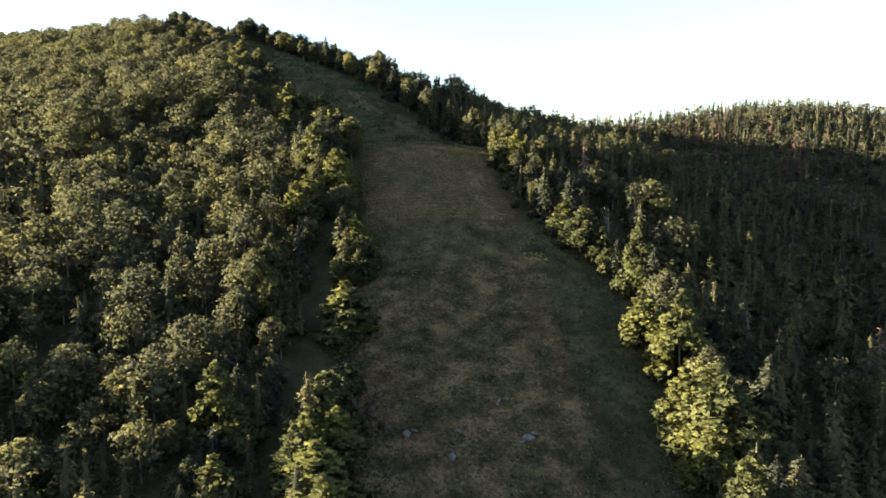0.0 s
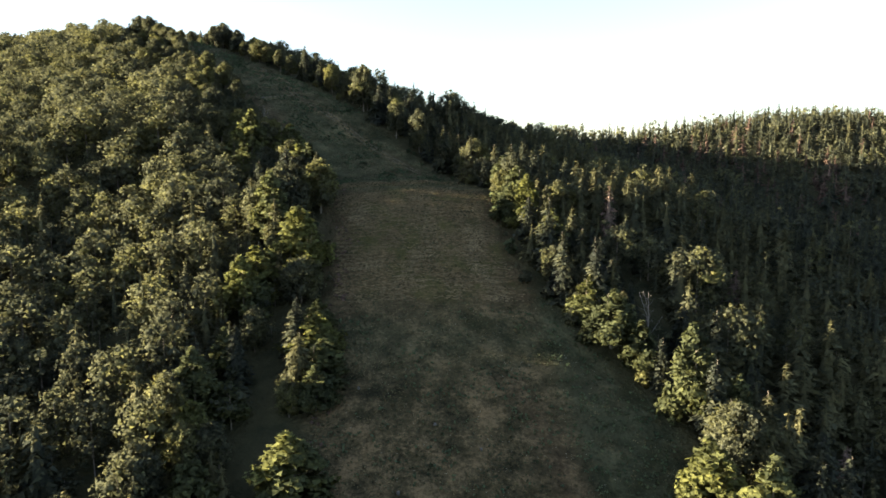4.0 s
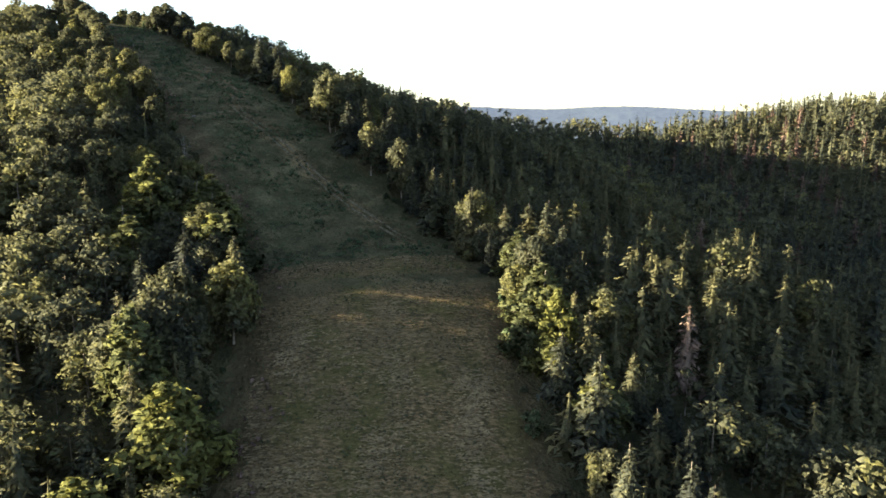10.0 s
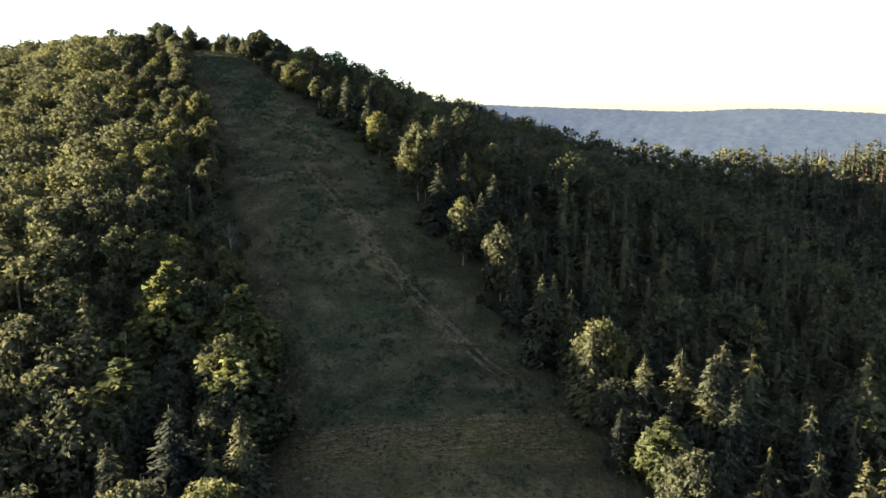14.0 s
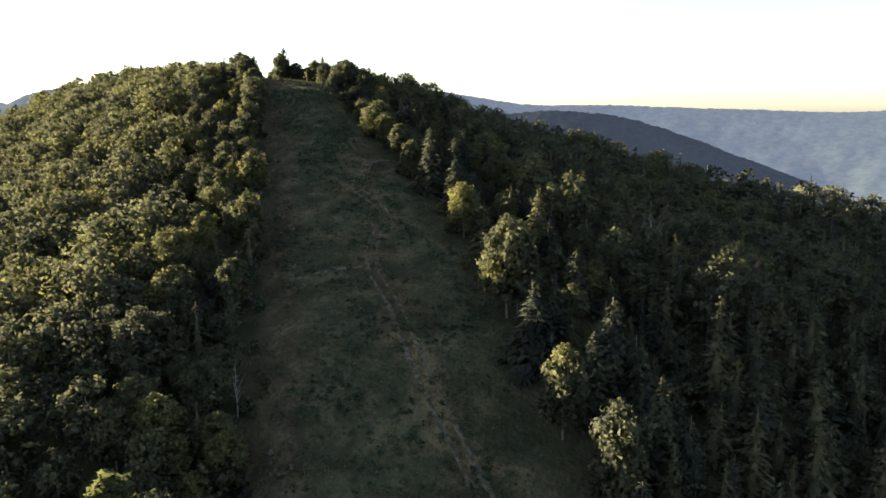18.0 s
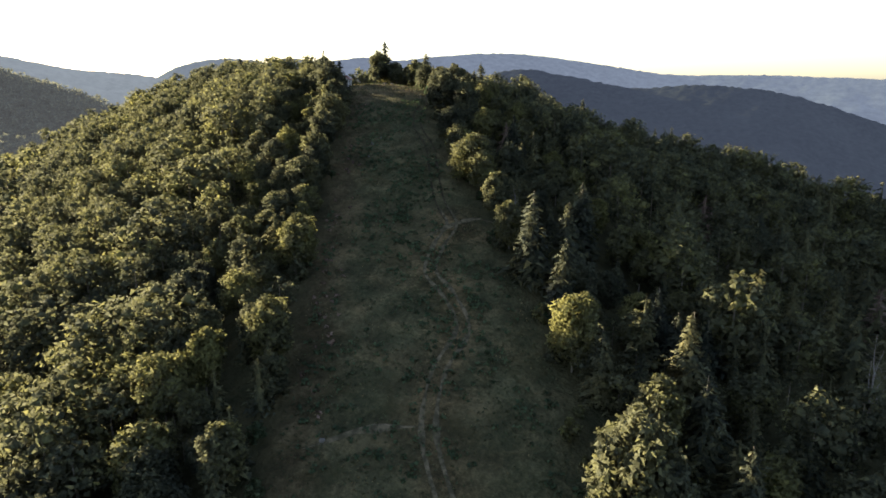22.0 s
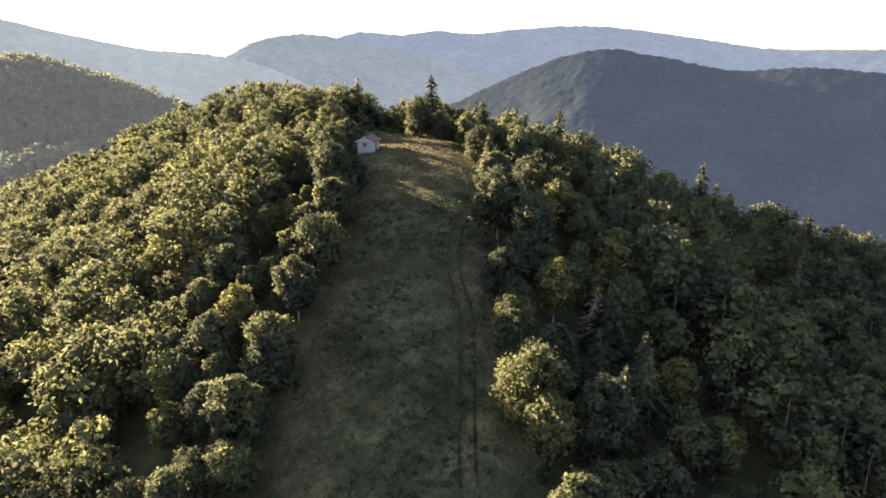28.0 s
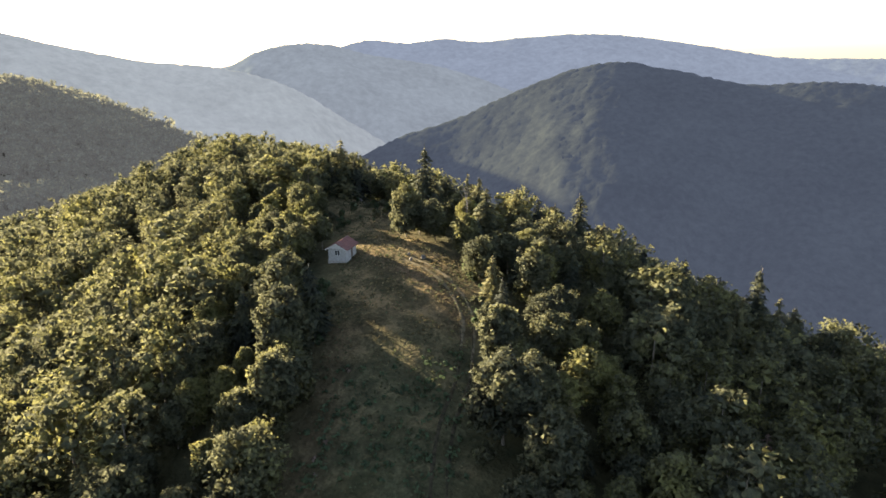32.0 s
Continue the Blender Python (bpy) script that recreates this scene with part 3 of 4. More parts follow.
def make_tree(kind, i):
    """One tree with its trunk and crown, at the origin."""
    rng = np.random.RandomState(100 + 17 * i + {"beech": 0, "spruce": 1, "rusty": 2, "snag": 3, "young": 4}[kind])
    H = TALL[kind]
    names = {"beech": "beech_tree", "young": "young_tree", "spruce": "spruce_tree", "rusty": "dead_spruce", "snag": "bare_tree"}
    ob = new(names[kind])
    if kind == "beech":
        slim = (1.0, 0.82, 1.12, 0.72, 0.95, 0.88)[i % 6]
        part("trunk", mesh_of("trunk", trunk(rng, H * 0.8, 0.17, 6, 3.2), BARK), ob)
        part("crown", mesh_of("crown", broad_crown(rng, H, 3.9 * slim, (0.10, 0.18, 0.08, 0.22, 0.14, 0.10)[i % 6], 40, 4700, 0.31, (3, 5)), BEECH), ob)
        tagged(ob, "leafy broadleaf tree with an olive green, lumpy crown", "tree", "broadleaf trees beside the grassy strip")
    elif kind == "young":
        part("trunk", mesh_of("trunk", trunk(rng, H * 0.85, 0.12, 6, 1.8), BARK), ob)
        part("crown", mesh_of("crown", broad_crown(rng, H, (3.2, 2.7, 3.5, 2.9)[i % 4], 0.02, 34, 3400, 0.27, (3, 5), True), YOUNG), ob)
        tagged(ob, "bushy young broadleaf tree with a pointed crown", "tree", "young trees beside the grassy strip")
    elif kind == "spruce":
        part("trunk", mesh_of("trunk", trunk(rng, H, 0.16, 0, 1, 0.01), BARK), ob)
        part("crown", mesh_of("crown", cone_crown(rng, H, (3.0, 2.5, 3.3, 2.8, 2.3)[i % 5], 0.03, 34, 14, 4, 0.5), SPRUCE), ob)
        tagged(ob, "tall dark green spruce with drooping boughs", "tree", "spruces beside the grassy strip")
    elif kind == "rusty":
        part("trunk", mesh_of("trunk", trunk(rng, H, 0.14, 8, 2.0, 0.01), PALE_BARK), ob)
        part("crown", mesh_of("crown", cone_crown(rng, H, 1.9, 0.12, 20, 9, 3, 0.6), RUST), ob)
        tagged(ob, "dying spruce with sparse rust-brown needles", "tree", "dying spruces")
    else:
        part("trunk", mesh_of("trunk", trunk(rng, H * 0.7, 0.15, 5, 2.2, 0.02), PALE_BARK), ob, "bleached bare trunk")
        br = [trunk(np.random.RandomState(i * 9 + j), H * rng.uniform(0.25, 0.5), 0.06, 7, 1.6, 0.25, 5) for j in range(7)]
        for j, (v, f) in enumerate(br):
            part("bough", mesh_of("bough", (v + [0, 0, H * (0.3 + 0.07 * j)], f), PALE_BARK), ob)
        tagged(ob, "leafless grey dead tree with thin branches", "tree", "bare dead trees")
    return ob


def put(ob, used, x, y, size, turn, wide=1.0):
    m = Matrix.LocRotScale((x, y, float(ground(np.array([x]), np.array([y]))[0]) - 0.1), Euler((0, 0, turn)), (size * wide, size * wide, size))
    if ob.name in used:
        return copy_thing(ob, m)
    used.add(ob.name)
    ob.matrix_basis = m
    return ob


MODELS = {k: [make_tree(k, i) for i in range(n)] for k, n in (("beech", 6), ("young", 4), ("spruce", 5), ("rusty", 3), ("snag", 3))}
USED = set()

# trees that stand out along the edges: place beside the centre line, height
STAND_OUT = {
    "beech": [(315, -23, 8.5), (322, -21.8, 9), (330, -20.5, 9), (337, -20, 9.5), (352, -21.5, 11), (345, -20.5, 11), (368, -24, 10), (373, -27, 11), (353, -21.5, 6), (361, -27, 7), (117, 37, 11), (99, 37, 10), (187, 21, 14.5), (236, 11.5, 15), (209, 20, 15), (223, -23, 7), (252, 10, 15), (229, 15, 13), (270, 10, 13), (304, 6.5, 10), (323, 4.5, 8.5), (297, 7, 10), (336, 9, 9), (375.7, -6.4, 10), (374.4, -1.2, 9), (367.5, 4.2, 10), (361, 6, 8.5), (341.5, 6, 11), (333.5, 5.5, 11), (329, 9.5, 10), (317, 5, 8), (310, 5.5, 9)],
    "young": [(173, 20.5, 13), (80.7, -22.6, 9.5), (85.1, -21.3, 11), (77.2, -22.8, 9.5), (81.6, -19, 6), (73, -21, 10), (70, -18.5, 8), (95.7, -19.3, 5), (89.8, -20.8, 6), (110.6, -20.4, 9.3), (138.1, -21.9, 6), (130.7, -20.4, 7.5), (126.2, -19.6, 5), (143.6, -21.5, 5.5), (107, -21.8, 5), (111.2, 31.8, 11), (103.5, 34, 12), (92.3, 30, 11), (90.2, 34.8, 12), (84, 30.5, 10), (74, 31, 10), (136.8, 31.2, 9), (141, 27, 9), (146.6, 24.5, 8), (129.2, 36.2, 11), (163, 22.5, 10), (181, 20.5, 9)],
    "spruce": [(77, 36, 11), (160, 21, 14), (129, -22.5, 10), (83, -23, 12), (70, -22, 10), (137, 43, 15), (148, 26.5, 13), (134, 33, 11), (137, -24, 11), (170, 59, 15), (156, 30, 11), (218, 16, 12.5), (245, 11, 15.5), (284, 9, 14.5), (291, 14, 10.5), (279, 12, 12), (390.6, -4.2, 15), (375, 8, 14.5), (391.6, 7.2, 13), (383.6, 18.9, 15), (385.8, 22.5, 13.5), (381.7, 26.7, 14.5), (382.5, 31.6, 14.5), (389, 15, 13), (375, 37.3, 14.5), (372.6, 44, 15), (371.6, 57.2, 16), (367.5, 61.8, 16), (409, -29, 16), (407, -31.5, 15), (411, -26.5, 13), (420, -66, 12), (416, -48, 12), (316, 16, 11)],
    "rusty": [(318, 15, 7.5), (87.5, -17.8, 6), (87.7, -15.5, 5.8), (88.3, -13.2, 4.6), (90.5, -19, 5.5), (160, 60, 15)],
    "snag": [(265, 43, 12), (273, 67, 9), (140, 33, 11), (243, -27, 6), (330, 24, 8), (298, 40, 9)],
}
taken = []
for kind, rows in STAND_OUT.items():
    for i, (s, d, h) in enumerate(rows):
        x, y = (float(v) for v in place(s, d))
        k = MODELS[kind]
        put(k[i % len(k)], USED, x, y, h / TALL[kind], 2.1 * i, 1.05 if s > 365 and kind == "spruce" else 0.78 if h > 12 and kind == "beech" else 1.45 if d < -15 and s < 150 and kind == "young" else 1.0 if h > 8 else 1.15)
        taken.append((x, y))
taken = np.array(taken)


def scatter(x0, x1, y0, y1, gap, seed):
    """Places on a jittered triangular lattice."""
    r = np.random.RandomState(seed)
    yy = np.arange(y0, y1, gap * 0.866)
    P = [(x + (j % 2) * gap / 2, y) for j, y in enumerate(yy) for x in np.arange(x0, x1, gap)]
    P = np.array(P) + r.uniform(-0.36, 0.36, (len(P), 2)) * gap
    return P


def wood_mask(s, d):
    """True where trees stand: outside the strip, the side track and the spaces kept open."""
    L, R = hermite(s, ED_Y, ED_L), hermite(s, ED_Y, ED_R)
    wood = (d < L - 1.5) | (d > R + 1.0) | (s > 415)
    track = (s < 150) & (d < -23.5) & (d > -28.5)
    gully = (s > 95) & (s < 165) & (np.abs(d - 37) < 1.8) & (s > 128)
    hut = ((s - 363) / 8.5) ** 2 + ((d + 17.5) / 7.0) ** 2 < 1
    return wood & ~track & ~gully & ~hut


def conifer_share(x, y, s, d):
    """How many of the trees are spruces."""
    right = np.clip((d - 5) / 15, 0, 1)
    low = np.clip((310 - s) / 70, 0, 1)
    share = np.where(d > 0, 0.62 * low + 0.20 + 0.6 * np.clip((x - 60) / 70, 0, 1), 0.33 * np.clip((232 - s) / 35, 0, 1) + 0.025)
    return np.clip(share + 0.25 * waves(x, y, 60, 9) * (share > 0.1), 0.02, 0.93)


def is_near(s, d):
    L, R = hermite(s, ED_Y, ED_L), hermite(s, ED_Y, ED_R)
    return (s > 66) & (s < 400) & (d > L - 18) & (d < R + 17 + 6 * (s > 240))


# near wood: every tree for itself
P = scatter(-260, 90, 55, 430, 5.7, 11)
s, d = along(P[:, 0], P[:, 1])
L, R = hermite(s, ED_Y, ED_L), hermite(s, ED_Y, ED_R)
near = wood_mask(s, d) & is_near(s, d)
near &= np.array([np.min(np.sum((taken - p) ** 2, 1)) > 3.0**2 for p in P])
share = conifer_share(P[:, 0], P[:, 1], s, d)
r = np.random.RandomState(5)
for p, si, di, sh in zip(P[near], s[near], d[near], share[near]):
    u = r.rand()
    kind = "spruce" if u < sh else ("snag" if u > 0.993 else "beech")
    if kind == "beech" and si < 230 and r.rand() < 0.4:
        kind = "young"
    k = MODELS[kind]
    top = float(np.interp(si, [66, 300, 330, 400], [1.0, 0.97, 0.80, 0.80]))
    h = top * (r.uniform(7.5, 12.0) if kind in ("beech", "young") else r.uniform(7.5, 13.0))
    if di < -20 and si < 150:
        h *= float(np.interp(di, [-46, -30], [0.95, 0.68]))
    if di < -20 and 168 < si < 232:
        h = max(h, 10.5) * 1.12
    elif di < -20 and 215 < si < 330:
        h *= float(np.interp(di, [-38, -26], [1.0, 0.78]))
    if di > 0 and si < 300 and kind != "spruce":
        h *= 0.80
    put(k[r.randint(len(k))], USED, p[0], p[1], h / TALL[kind], r.uniform(0, 6.28), r.uniform(0.86, 1.14) if kind == "beech" else r.uniform(0.9, 1.2))


# the wood beyond: joined
def f3(vf):
    return vf[1].shape[1] == 3


def simple_tree(kind, level, i):
    rng = np.random.RandomState(900 + 31 * i + 7 * level)
    H = TALL[kind]
    if kind == "beech":
        a = broad_crown(rng, H, 3.9 * (1, 0.85, 1.12, 0.75, 0.95)[i % 5], 0.12, (18, 6, 8)[level], (820, 100, 220)[level], (0.36, 0.78, 0.46)[level], ((3, 5), (3, 5), (3, 4))[level])
    else:
        a = cone_crown(rng, H, (2.9, 2.5, 3.2, 2.7, 2.2)[i % 5] * (1 if kind == "spruce" else 0.75), 0.04, (16, 9, 14)[level], (10, 6, 9)[level], (3, 2, 3)[level], 0.55)
    b = tube([(0, 0, -0.8), (0, 0, H * 0.75)], [0.22, 0.06], 3 + (level == 0))
    if f3(a):
        b = (b[0], np.concatenate([b[1][:, [0, 1, 2]], b[1][:, [0, 2, 3]]]))
    n = np.concatenate([a[2], unit(b[0] * [1, 1, 0])])
    v, f = merge([a[:2], b])
    slots = np.zeros(len(f), int)
    slots[len(a[1]):] = 1
    return v, f, slots, n


def wood_stuff(name, label, kind, level, pts, sizes, seed, material):
    if len(pts) == 0:
        return
    r = np.random.RandomState(seed)
    models = [simple_tree(kind, level, i) for i in range(5)]
    z = ground(pts[:, 0], pts[:, 1])
    pick = r.randint(5, size=len(pts))
    vs, fs, ss, ns, o = [], [], [], [], 0
    for m in range(5):
        v, f, sl, nn = models[m]
        w = np.where(pick == m)[0]
        a, k, wide = r.uniform(0, 6.28, len(w)), sizes[w], r.uniform(0.86, 1.20, len(w)) * sizes[w]
        X = (v[None, :, 0] * np.cos(a)[:, None] - v[None, :, 1] * np.sin(a)[:, None]) * wide[:, None] + pts[w, 0][:, None]
        Y = (v[None, :, 0] * np.sin(a)[:, None] + v[None, :, 1] * np.cos(a)[:, None]) * wide[:, None] + pts[w, 1][:, None]
        Z = v[None, :, 2] * k[:, None] + z[w][:, None]
        vs.append(np.stack([X, Y, Z], -1).reshape(-1, 3))
        fs.append((f[None] + (o + np.arange(len(w)) * len(v))[:, None, None]).reshape(-1, f.shape[1]))
        ca, sa = np.cos(a)[:, None], np.sin(a)[:, None]
        ns.append(np.stack([nn[None, :, 0] * ca - nn[None, :, 1] * sa, nn[None, :, 0] * sa + nn[None, :, 1] * ca, np.broadcast_to(nn[None, :, 2], X.shape)], -1).reshape(-1, 3))
        ss.append(np.tile(sl, len(w)))
        o += len(v) * len(w)
    me = raw_mesh(name, np.concatenate(vs), np.concatenate(fs), np.concatenate(ss), (material, BARK), np.concatenate(ns))
    me.polygons.foreach_set("use_smooth", np.ones(len(me.polygons), bool))
    tagged(new(name, me), label, "forest", kind="stuff")


def plant(area, gap, level, seed, keep, tag, leaves=None, grow=1.0):
    P = scatter(*area, gap, seed)
    s, d = along(P[:, 0], P[:, 1])
    ok = keep(P[:, 0], P[:, 1], s, d) & wood_mask(s, d)
    ok &= np.min((P[:, 0][:, None] - taken[None, :, 0]) ** 2 + (P[:, 1][:, None] - taken[None, :, 1]) ** 2, 1) > 3.0**2
    P, s, d = P[ok], s[ok], d[ok]
    r = np.random.RandomState(seed + 1)
    u, share = r.rand(len(P)), conifer_share(P[:, 0], P[:, 1], s, d)
    share = share * (leaves is None)
    rust = (leaves is None) & (d > 20) & (u > 0.5) & (u < 0.5 + 0.02 + 0.28 * np.clip(1 - np.hypot(P[:, 0] - 165, P[:, 1] - 385) / 75, 0, 1))
    con = (u < share) & ~rust
    h = np.where(con, r.uniform(0.55, 1.05, len(P)), 0.62 + 0.55 * r.rand(len(P)) ** 0.8)
    h = h * grow * np.where((s < 150) & (d < 0) & (d > -72), 0.84, 1.0)
    wood_stuff("broadleaf_wood", "dense broadleaf wood with lumpy olive crowns, " + tag, "beech", level, P[~con & ~rust], h[~con & ~rust], seed + 2, leaves or BEECH)
    wood_stuff("spruce_wood", "dark spruces standing close together, " + tag, "spruce", level, P[con], h[con], seed + 3, SPRUCE)
    wood_stuff("dying_spruces", "rust-brown dying spruces among green ones, " + tag, "rusty", level, P[rust], h[rust], seed + 4, RUST)


plant((-250, 160, 40, 470), 6.3, 0, 31, lambda x, y, s, d: ~is_near(s, d) & (s > 40) & (s < 440) & (d > -100) & (d < 80 + 35 * (s > 250)), "beside the strip")
plant((-430, 420, 30, 700), 7.2, 1, 41, lambda x, y, s, d: ((d <= -100) | (d >= 80 + 35 * (s > 250)) | (s >= 440)) & (s > 60) & (d > -210) & (s < 560) & (x - y > -800), "on the far slopes")
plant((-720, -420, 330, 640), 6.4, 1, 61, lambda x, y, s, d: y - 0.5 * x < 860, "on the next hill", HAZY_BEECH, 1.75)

# young growth under the open stand of spruces
P = scatter(-90, 190, 50, 300, 5.4, 91)
s, d = along(P[:, 0], P[:, 1])
L, R = hermite(s, ED_Y, ED_L), hermite(s, ED_Y, ED_R)
k = wood_mask(s, d) & (s > 55) & (((d > R + 2) & (d < R + 110) & (s < 275)) | ((d < L - 2) & (d > L - 40) & (s < 225)) | ((d < L - 1) & (d > L - 16) & (s < 350)))
P = P[k]
r = np.random.RandomState(92)
u = r.rand(len(P))
wood_stuff("young_trees", "young broadleaf growth filling the gaps under the spruces", "beech", 2, P[u > 0.4], r.uniform(0.30, 0.62, (u > 0.4).sum()), 93, BEECH)
wood_stuff("young_spruces", "young spruces filling the gaps of the wood", "spruce", 2, P[u <= 0.4], r.uniform(0.35, 0.75, (u <= 0.4).sum()), 94, SPRUCE)

# ---- meadow ----
GXA, GYA, GZA = GX[0], GY[:, 0], ground(GX, GY)


def lie(x, y):
    """The height of the ground's mesh."""
    x, y = np.asarray(x, float), np.asarray(y, float)
    i, j = np.clip(np.searchsorted(GXA, x) - 1, 0, len(GXA) - 2), np.clip(np.searchsorted(GYA, y) - 1, 0, len(GYA) - 2)
    u, v = (x - GXA[i]) / (GXA[i + 1] - GXA[i]), (y - GYA[j]) / (GYA[j + 1] - GYA[j])
    return (GZA[j, i] * (1 - u) + GZA[j, i + 1] * u) * (1 - v) + (GZA[j + 1, i] * (1 - u) + GZA[j + 1, i + 1] * u) * v


def in_meadow(s, d, rim=0.0):
    return (d > hermite(s, ED_Y, ED_L) + rim) & (d < hermite(s, ED_Y, ED_R) - rim)


def sow(n, s0, s1, seed, rim=0.0):
    r = np.random.RandomState(seed)
    s, d = r.uniform(s0, s1, n), r.uniform(-30, 33, n)
    ok = in_meadow(s, d, rim)
    x, y = place(s[ok], d[ok])
    return s[ok], d[ok], x, y, r


def stuff(name, label, category, vf, material):
    return tagged(new(name, mesh_of(name, vf, material)), label, category, kind="stuff")


def tufts(name, label, n, s0, s1, seed, size, material, keep):
    s, d, x, y, r = sow(n, s0, s1, seed)
    k = keep(s, d, x, y, r)
    x, y = x[k], y[k]
    pos = np.stack([x, y, lie(x, y) + size * 0.45], -1)
    nrm = unit(r.normal(size=pos.shape) + [0, -0.4, 0.8])
    stuff(name, label, "grass", sprays(pos, nrm, size, r, 0.55, 0.3), material)


patchy = lambda size, seed, level: (lambda s, d, x, y, r: waves(x, y, size, seed) + 0.35 * r.normal(size=len(x)) > level)
tufts("grass", "rough green meadow grass in tufts", 66000, 66, 415, 71, 0.20, GRASS, patchy(12, 3, -0.3))
tufts("dry_grass", "tufts of dry straw-coloured grass", 52000, 66, 415, 72, 0.16, STRAW, lambda s, d, x, y, r: waves(x, y, 9, 5) + 0.35 * r.normal(size=len(x)) > np.where(s > 207, 0.75, 0.2))
tufts("wild_flowers", "scattered pale flower heads in the lower meadow", 3800, 66, 148, 75, 0.085, FLOWER, patchy(10, 7, 0.2))

# cut hay left in rows across the slope
s, d, x, y, r = sow(80000, 149, 207, 73, 1.5)
k = (d < 15) & (d > -20) & ((s < 190.5) | (s > 200)) & (0.40 * np.sin(s * 4.0 + 1.1 * waves(x, y, 13, 9)) + 0.9 * waves(x, y, 9, 6) + 0.6 * r.normal(size=len(s)) > 0.55)
s, d = s[k], d[k]
L = r.uniform(0.12, 0.50, len(s))
xa, ya = place(s, d - L)
xb, yb = place(s + r.normal(0, 0.08, len(s)), d + L)
w = r.uniform(0.05, 0.14, len(s))
xm, ym = place(s - w, d)
xn, yn = place(s + w, d)
v = np.stack([np.stack([a, b, lie(a, b) + c], -1) for a, b, c in ((xa, ya, 0.05), (xm, ym, 0.14), (xb, yb, 0.05), (xn, yn, 0.16))], 1).reshape(-1, 3)
stuff("hay", "rows of cut hay lying across the slope", "hay", (v, np.arange(len(v)).reshape(-1, 4)), HAY)


def clumps(name, label, n, s0, s1, seed, leaves, spread, size, material, keep):
    s, d, x, y, r = sow(n, s0, s1, seed, 1.0)
    k = keep(s, d, x, y, r)
    x, y = np.repeat(x[k], leaves), np.repeat(y[k], leaves)
    big = np.repeat(r.uniform(0.6, 1.4, k.sum()), leaves)
    o = unit(r.normal(size=(len(x), 3)) + [0, 0, 0.7])
    o[:, 2] = np.abs(o[:, 2])
    pos = np.stack([x, y, lie(x, y)], -1) + o * (spread * big)[:, None] * r.uniform(0.5, 1, (len(x), 1))
    stuff(name, label, "undergrowth", sprays(pos, unit(o + 0.4 * r.normal(size=o.shape)), size, r), material)


clumps("ferns", "low green ferns and nettles in drifts", 7500, 207, 345, 81, 9, 0.55, 0.24, FERN, lambda s, d, x, y, r: waves(x, y, 20, 12) + 0.3 * r.normal(size=len(s)) + 0.5 * ((d < -2) & (d > -15) & (s > 250)) > 0.25)
clumps("sunny_grass", "golden-green grass on the sunny top", 1900, 346, 380, 84, 7, 0.16, 0.17, STRAW, lambda s, d, x, y, r: (waves(x, y, 8, 33) + 0.4 * r.normal(size=len(s)) > -0.2))
clumps("bracken", "red-brown withered bracken along the edge of the wood", 5200, 70, 345, 82, 6, 0.4, 0.28, RUST, lambda s, d, x, y, r: (d < hermite(s, ED_Y, ED_L) + 4.5 + 1.5 * waves(x, y, 15, 13)) & (waves(x, y, 24, 15) > -0.2))
clumps("low_plants", "scattered knee-high green plants", 5200, 66, 207, 83, 7, 0.38, 0.20, FERN, lambda s, d, x, y, r: ((s < 147) & (waves(x, y, 16, 31) + 0.4 * r.normal(size=len(s)) > 0.2)) | (d > 16))


# ---- track with two wheel ruts ----
def ribbon(name, rows, off, width, parent, soil=SOIL):
    rows = np.array(rows, float)
    run = np.concatenate([[0], np.cumsum(np.hypot(np.diff(rows[:, 0]) * 1.2, np.diff(rows[:, 1])))])
    t = np.linspace(0, run[-1], int(run[-1] / 0.8))
    s, d = hermite(t, run, rows[:, 0]), hermite(t, run, rows[:, 1])
    x, y = place(s, d)
    n = unit(np.stack([np.gradient(y), -np.gradient(x)], -1))
    w = width * (0.75 + 0.35 * waves(x, y, 7, 21)) * np.clip(np.minimum(t, run[-1] - t) / 6, 0.1, 1)
    V = []
    for k, lift in ((-1, -0.02), (-0.5, 0.05), (0.5, 0.05), (1, -0.02)):
        px, py = x + n[:, 0] * (off + k * w), y + n[:, 1] * (off + k * w)
        V.append(np.stack([px, py, lie(px, py) + lift], -1))
    V = np.stack(V, 1)
    me = sheet(name, V[..., 0], V[..., 1], V[..., 2], soil)
    ob = new(name, me)
    ob.parent = parent
    return ob


track = tagged(new("path"), "faint earth track with two wheel ruts through the grass", "path", kind="structure")
for off in (-0.8, 0.8):
    ribbon("wheel_rut", [p for p in TRACK if p[0] < 303], off, 0.42, track)
    ribbon("wheel_rut", [p for p in TRACK if 295 < p[0] < 352], off, 0.30, track, DAMP_SOIL)
    ribbon("wheel_rut", [p for p in TRACK if p[0] > 340], off, 0.45, track)
side = tagged(new("path"), "short bare side path that joins the track", "path", kind="structure")
ribbon("wheel_rut", [(263.5, -21), (264.5, -14), (264, -7.5)], 0, 0.7, side)
ribbon("wheel_rut", [(293, -6), (295.5, -1), (297.5, 4), (296.5, 8)], 0, 0.9, side)

# ---- rocks ----
def rock_material():
    k = Mat("grey_rock")
    n = k.noise(2.5, 5.0)
    k.bump(n, 0.8, 0.1)
    return k.done(k.ramp(n, [(0.3, (0.055, 0.053, 0.050)), (0.7, (0.15, 0.145, 0.14))]), 0.9, 0.2)


